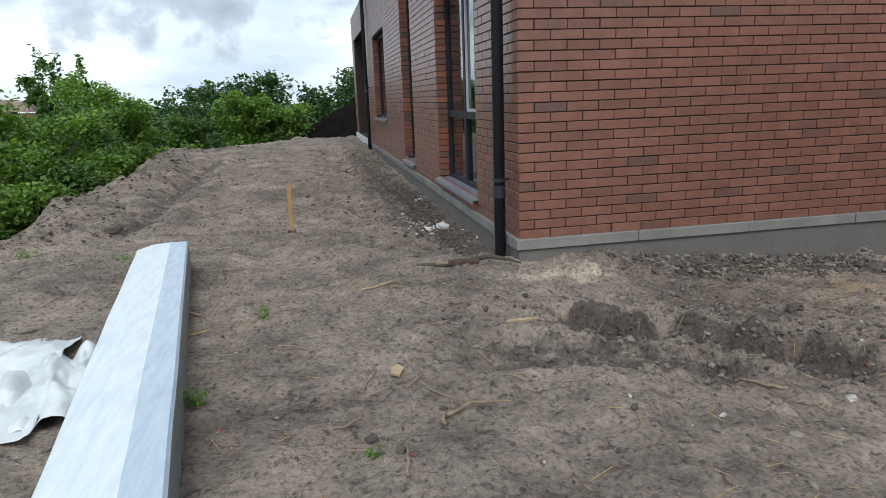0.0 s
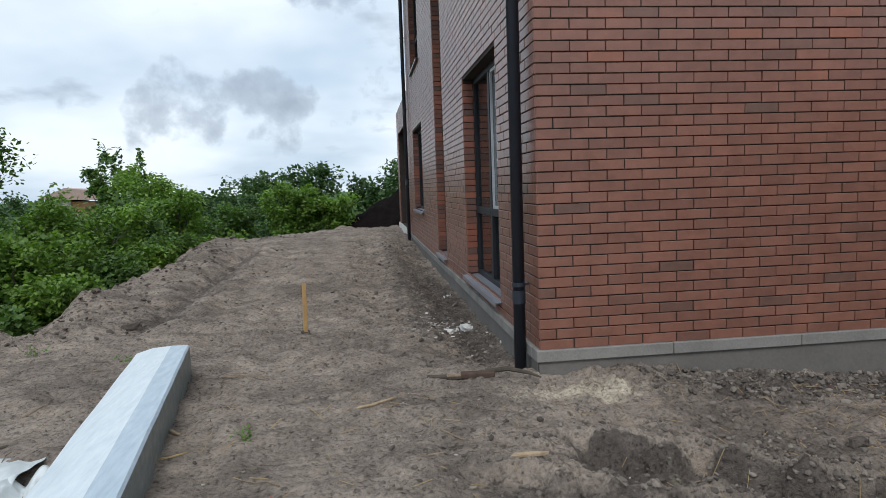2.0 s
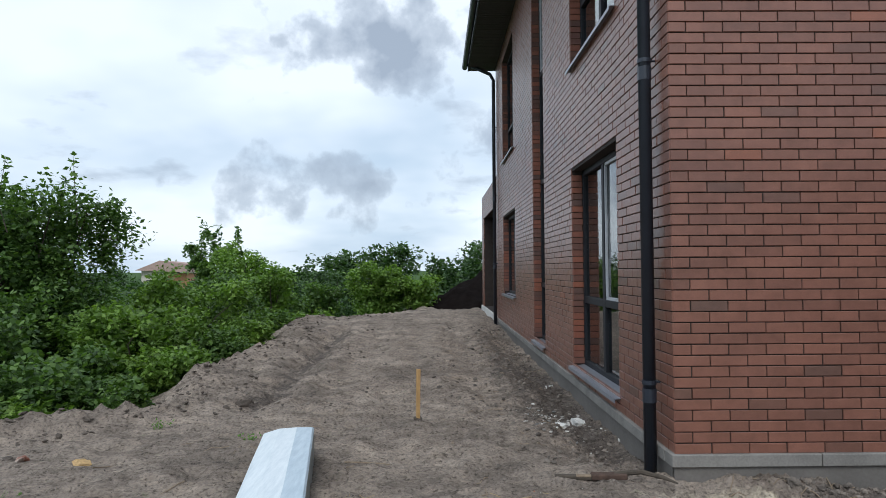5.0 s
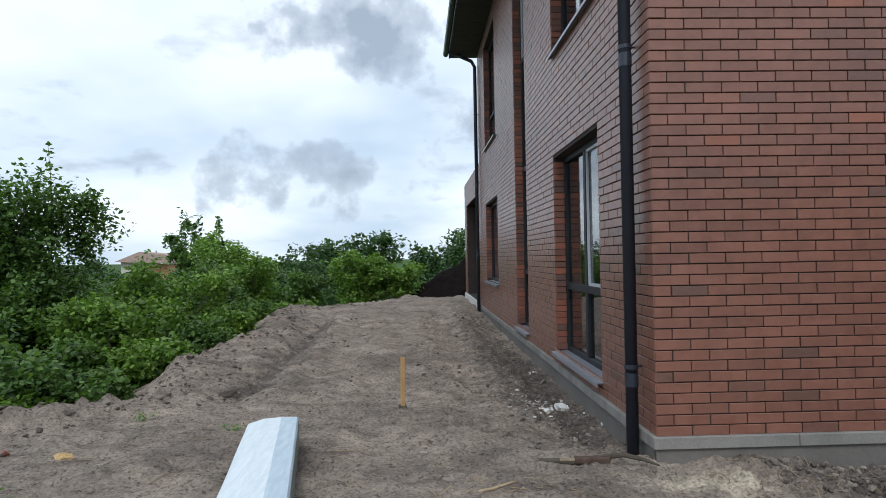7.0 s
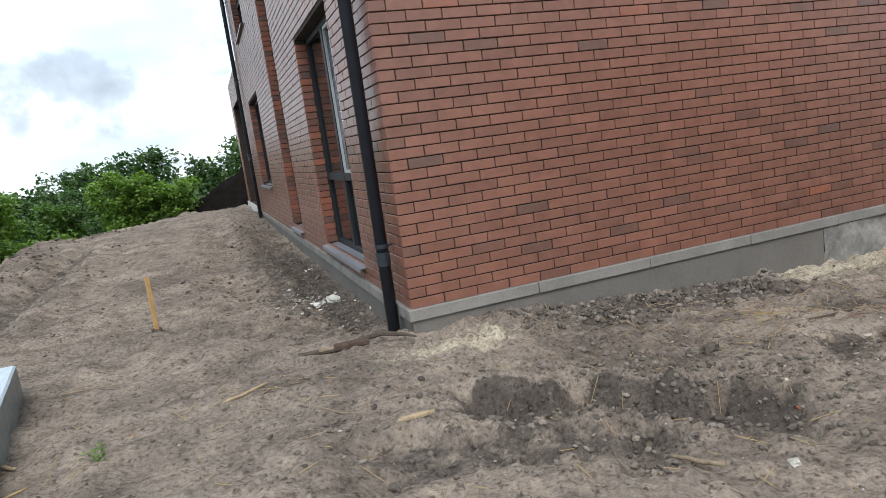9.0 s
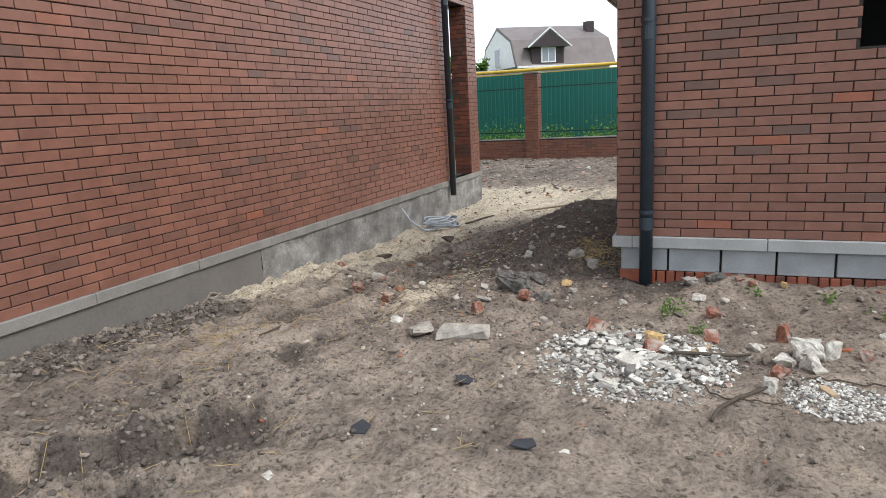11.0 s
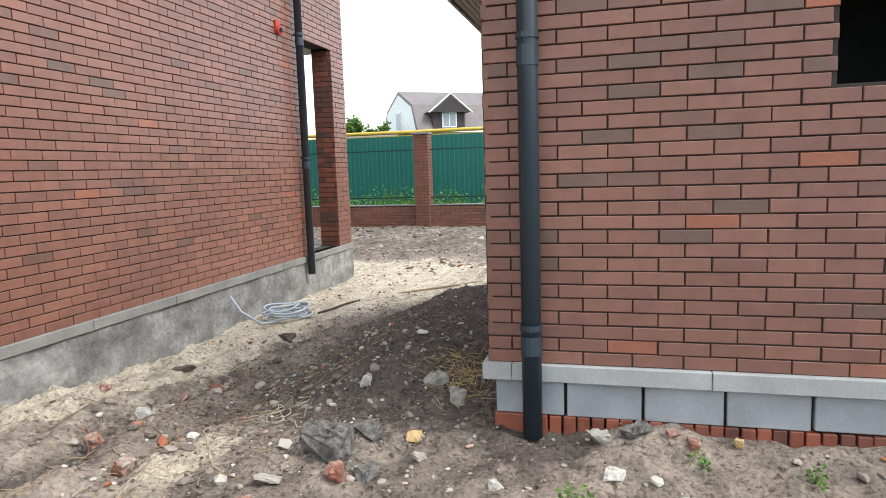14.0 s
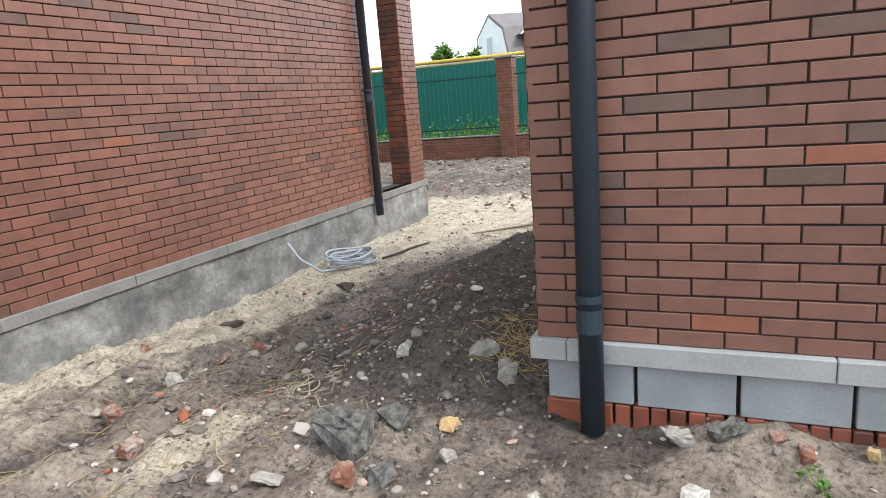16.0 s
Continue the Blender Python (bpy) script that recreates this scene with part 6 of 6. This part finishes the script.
crumbs("soil_crumbs", "fine crumbs before the outbuilding", "soil crumbs", M_CRUMB, 22, 3200, patch(3.2, 5.8, -1.4, 2.6), 0.004, 0.024, 0.8, 2.6)
crumbs("pebbles", "pale mortar bits among the soil", "pebbles", M_GRAVEL, 23, 700, blob(6.0, 2.4, 1.3, 0.9), 0.004, 0.03, 0.7, 2.6)
crumbs("plaster_crumbs", "white plaster crumbs by the plinth", "plaster crumbs", M_GRAVEL, 14, 260, blob(1.2, 6.7, 0.2, 0.35), 0.006, 0.05, 0.6, 2.0)


def rubble_stones():
    """The larger flat pieces lying on the patch of rubble."""
    rnd = random.Random(77)
    kinds = [rock_mesh("rubble_stone", (rnd.uniform(0.06, 0.11), rnd.uniform(0.04, 0.075), rnd.uniform(0.02, 0.035)), M_GRAVEL, 60 + k, detail=2) for k in range(9)]
    for i in range(70):
        x, y = disc(4.20, 0.97, 0.42, 0.46)(rnd)
        big = rnd.uniform(0.5, 1.15)
        ob = new("rubble_stone", kinds[i % 9])
        ob.matrix_basis = pose(x, y, gz(x, y) + 0.022, rnd.uniform(-18, 18), rnd.uniform(-18, 18), rnd.uniform(0, 360)) @ Matrix.Diagonal((big, big, big, 1))
        tagged(ob, "flat pale broken stone on the rubble patch", "stone", "stones of the rubble patch")


rubble_stones()


def straws():
    rnd = random.Random(17)
    s = Shape()
    for _ in range(900):
        k = rnd.random()
        if k < 0.3:
            x, y = rnd.gauss(6.5, 0.18), rnd.gauss(1.62, 0.12)
        elif k < 0.6:
            x, y = rnd.uniform(4.3, 7.5), rnd.uniform(2.4, 3.9)
        elif k < 0.75:
            x, y = rnd.gauss(3.9, 0.4), rnd.gauss(3.75, 0.25)
        else:
            x, y = rnd.uniform(-1.0, 5.0), rnd.uniform(1.5, 4.5)
        a, l = rnd.uniform(0, 6.28), rnd.uniform(0.02, 0.13)
        c, d = 0.5 * l * math.cos(a), 0.5 * l * math.sin(a)
        s.tube([(x - c, y - d, gz(x - c, y - d) + 0.005), (x + c, y + d, gz(x + c, y + d) + 0.008 + 0.02 * rnd.random() ** 3)], 0.0018, 4)
    tagged(part("straw_litter", s, M_STRAW), "bits of dry straw and stalks on the soil", "straw", kind="stuff")


straws()


def twigs():
    rnd = random.Random(23)
    s = Shape()
    for _ in range(330):
        k = rnd.random()
        if k < 0.45:
            x, y = rnd.gauss(6.0, 0.7), rnd.gauss(3.1, 0.4)
        elif k < 0.6:
            x, y = rnd.uniform(1.8, 4.6), rnd.gauss(4.35, 0.15)
        elif k < 0.8:
            x, y = rnd.gauss(0.6, 0.6), rnd.uniform(5.2, 14)
        else:
            x, y = rnd.uniform(-2.6, 4.6), rnd.uniform(1.5, 6.0)
        a, l = rnd.uniform(0, 6.28), rnd.uniform(0.05, 0.24)
        pts = []
        for i in range(4):
            u = i / 3 - 0.5
            px, py = x + u * l * math.cos(a) + 0.01 * rnd.gauss(0, 1), y + u * l * math.sin(a) + 0.01 * rnd.gauss(0, 1)
            pts.append((px, py, gz(px, py) + 0.007))
        s.tube(pts, [0.0045, 0.004, 0.0035, 0.002], 5)
    tagged(part("twig_litter", s, M_DRYWOOD), "thin dry twigs and roots strewn on soil", "twigs", kind="stuff")


twigs()
crumbs("stone_litter", "broken stones and brick bits in the lane", "rubble", M_PEBBLE, 33, 170, blob(6.0, 2.9, 0.8, 0.5), 0.025, 0.10, 0.6, 2.2)
crumbs("stone_litter", "broken stones before the outbuilding", "rubble", M_PEBBLE, 34, 130, patch(3.8, 5.7, -1.3, 1.8), 0.02, 0.08, 0.6, 2.4)


def weed(x, y, r, n, seed, size=0.024):
    rnd = random.Random(seed)
    ob = thing("weed_tuft", "small green weed growing from bare soil", "weed", (x, y, gz(x, y)), group="weeds on the soil")
    s = Shape()
    leaf_crown(s, [((rnd.gauss(0, r * 0.5), rnd.gauss(0, r * 0.5), 0.01 + rnd.random() * r * 0.6), r * 0.35) for _ in range(9)], n, size, rnd, 0.7)
    part("leaves", s, M_GRASS, ob)
    st = Shape()
    for _ in range(6):
        st.tube([(0, 0, -0.01), (rnd.gauss(0, r * 0.4), rnd.gauss(0, r * 0.4), r * 0.6)], [0.002, 0.001], 4)
    part("stalks", st, M_GRASS, ob)


for i, (x, y, r, n) in enumerate(((-0.32, 3.87, 0.07, 40), (-0.53, 2.71, 0.08, 70), (0.2, 2.08, 0.04, 25), (5.05, 0.80, 0.13, 150), (4.75, 0.62, 0.09, 80), (4.94, -0.75, 0.14, 120), (4.99, -1.02, 0.13, 140), (5.2, -0.55, 0.09, 60), (4.6, -0.6, 0.08, 40), (5.55, 0.25, 0.07, 40), (5.5, -0.2, 0.08, 50), (-2.41, 4.09, 0.16, 110), (-2.2, 3.9, 0.12, 70), (-2.75, 4.3, 0.14, 60), (-1.15, 4.55, 0.07, 40), (-1.6, 5.8, 0.08, 40), (-2.6, 6.4, 0.10, 70))):
    weed(x, y, r, n, 100 + i)

# ---- pieces of walls ----
brick_face(wall_south, Matrix.Translation((0, -REC, 0)), S_LEN, BAND, ROWS, M_BRICK, 0, south_holes, lambda u, z: u < 3.9 and z < 1.75)
brick_face(wall_west, Matrix.Translation((0, -REC, 0)), W_LEN, BAND, ROWS, M_BRICK, 1, west_holes, lambda u, z: u < 3.4 and z < 2.1)
west_jambs()


def porch_bricks():
    """Returns of the porch opening and the pillar's faces."""
    inv = wall_south.matrix_basis.inverted()
    n = int((3.22 - BAND) / COURSE)
    brick_face(wall_south, inv @ pose(HX + 10.036, HY + 0.31, 0, 0, 0, -90), 0.31, BAND, n, M_BRICK_RAW, 0)
    brick_face(wall_south, inv @ pose(HX + 9.164, HY + 0.004, 0, 0, 0, 90), 0.31, BAND, n, M_BRICK_RAW, 0)
    brick_face(wall_south, inv @ pose(HX + S_LEN + 0.012, HY + 0.004, 0, 0, 0, 90), 0.31, BAND, ROWS, M_BRICK, 1)


porch_bricks()
brick_face(wall_garage, Matrix.Translation((0, -REC, 0)), G_LEN, GBAND, 31, M_BRICK_DARK, 0, g_holes, lambda u, z: u < 2.6 and z < 2.2, 0.957, 0.012)
brick_face(wall_garage_north, pose(GX + 3.4, GY, 0, 0, 0, 180), 3.4, GBAND, 30, M_BRICK_DARK, 1)


def footing():
    """The outbuilding's band slabs, grey blocks with open joints and the header course of red brick under them."""
    base = new("trim_band_garage")
    base.matrix_basis = GWEST
    tagged(base, "pale concrete band of slabs on the block footing", "plinth band", kind="structure")
    us = [-0.03, 0.132, 1.137, 1.967, 2.9, 3.9, 4.9, G_LEN]
    for a, b in zip(us, us[1:]):
        part("slab", Shape().soft_box((a + 0.0015, -0.035 + rng.uniform(-0.003, 0.003), GBAND - 0.095), (b - 0.0015, 0.2, GBAND - 0.003), 0.004), M_CAP_NEW, base)
    ns = part("slab", Shape().soft_box((-0.032, 0.2, GBAND - 0.095), (0.1, 3.4, GBAND - 0.003), 0.004), M_CAP_NEW, base)
    blocks = new("trim_blocks")
    blocks.matrix_basis = GWEST
    tagged(blocks, "grey concrete blocks with gaping joints under the band", "footing blocks", kind="structure")
    us = [0.03] + [0.412 + 0.398 * k for k in range(14)]
    for a, b in zip(us, us[1:]):
        part("block", Shape().soft_box((a + 0.008, 0.012 + rng.uniform(-0.003, 0.003), 0.052 + rng.uniform(-0.004, 0.004)), (b - 0.008, 0.2, GBAND - 0.098), 0.005), M_BLOCK, blocks)
    heads = new("trim_header_course")
    heads.matrix_basis = GWEST
    tagged(heads, "course of raw red bricks laid as headers at the ground", "footing bricks", kind="structure")
    me = Shape().soft_box((-0.032, 0.0, -0.09), (0.032, 0.2, 0.052), 0.004).mesh("brick", M_REDHEAD)
    big = part("brick", Shape().soft_box((0.03, -0.005, -0.06), (0.315, 0.2, 0.048), 0.004), M_REDHEAD, heads)
    u = 0.36
    while u < G_LEN - 0.1:
        for z in (-0.005,):
            ob = new("brick", me)
            ob.parent = heads
            ob.matrix_basis = pose(u + rng.uniform(-0.003, 0.003), 0.004 + rng.uniform(-0.006, 0.006), z + rng.uniform(-0.004, 0.002), 0, 0, rng.uniform(-2, 2))
        u += 0.0735


M_REDHEAD = brick_mat("raw_red_header_brick", [(0.0, (0.15, 0.055, 0.038)), (0.5, (0.25, 0.075, 0.045)), (1.0, (0.33, 0.10, 0.055))], 0.5)
footing()
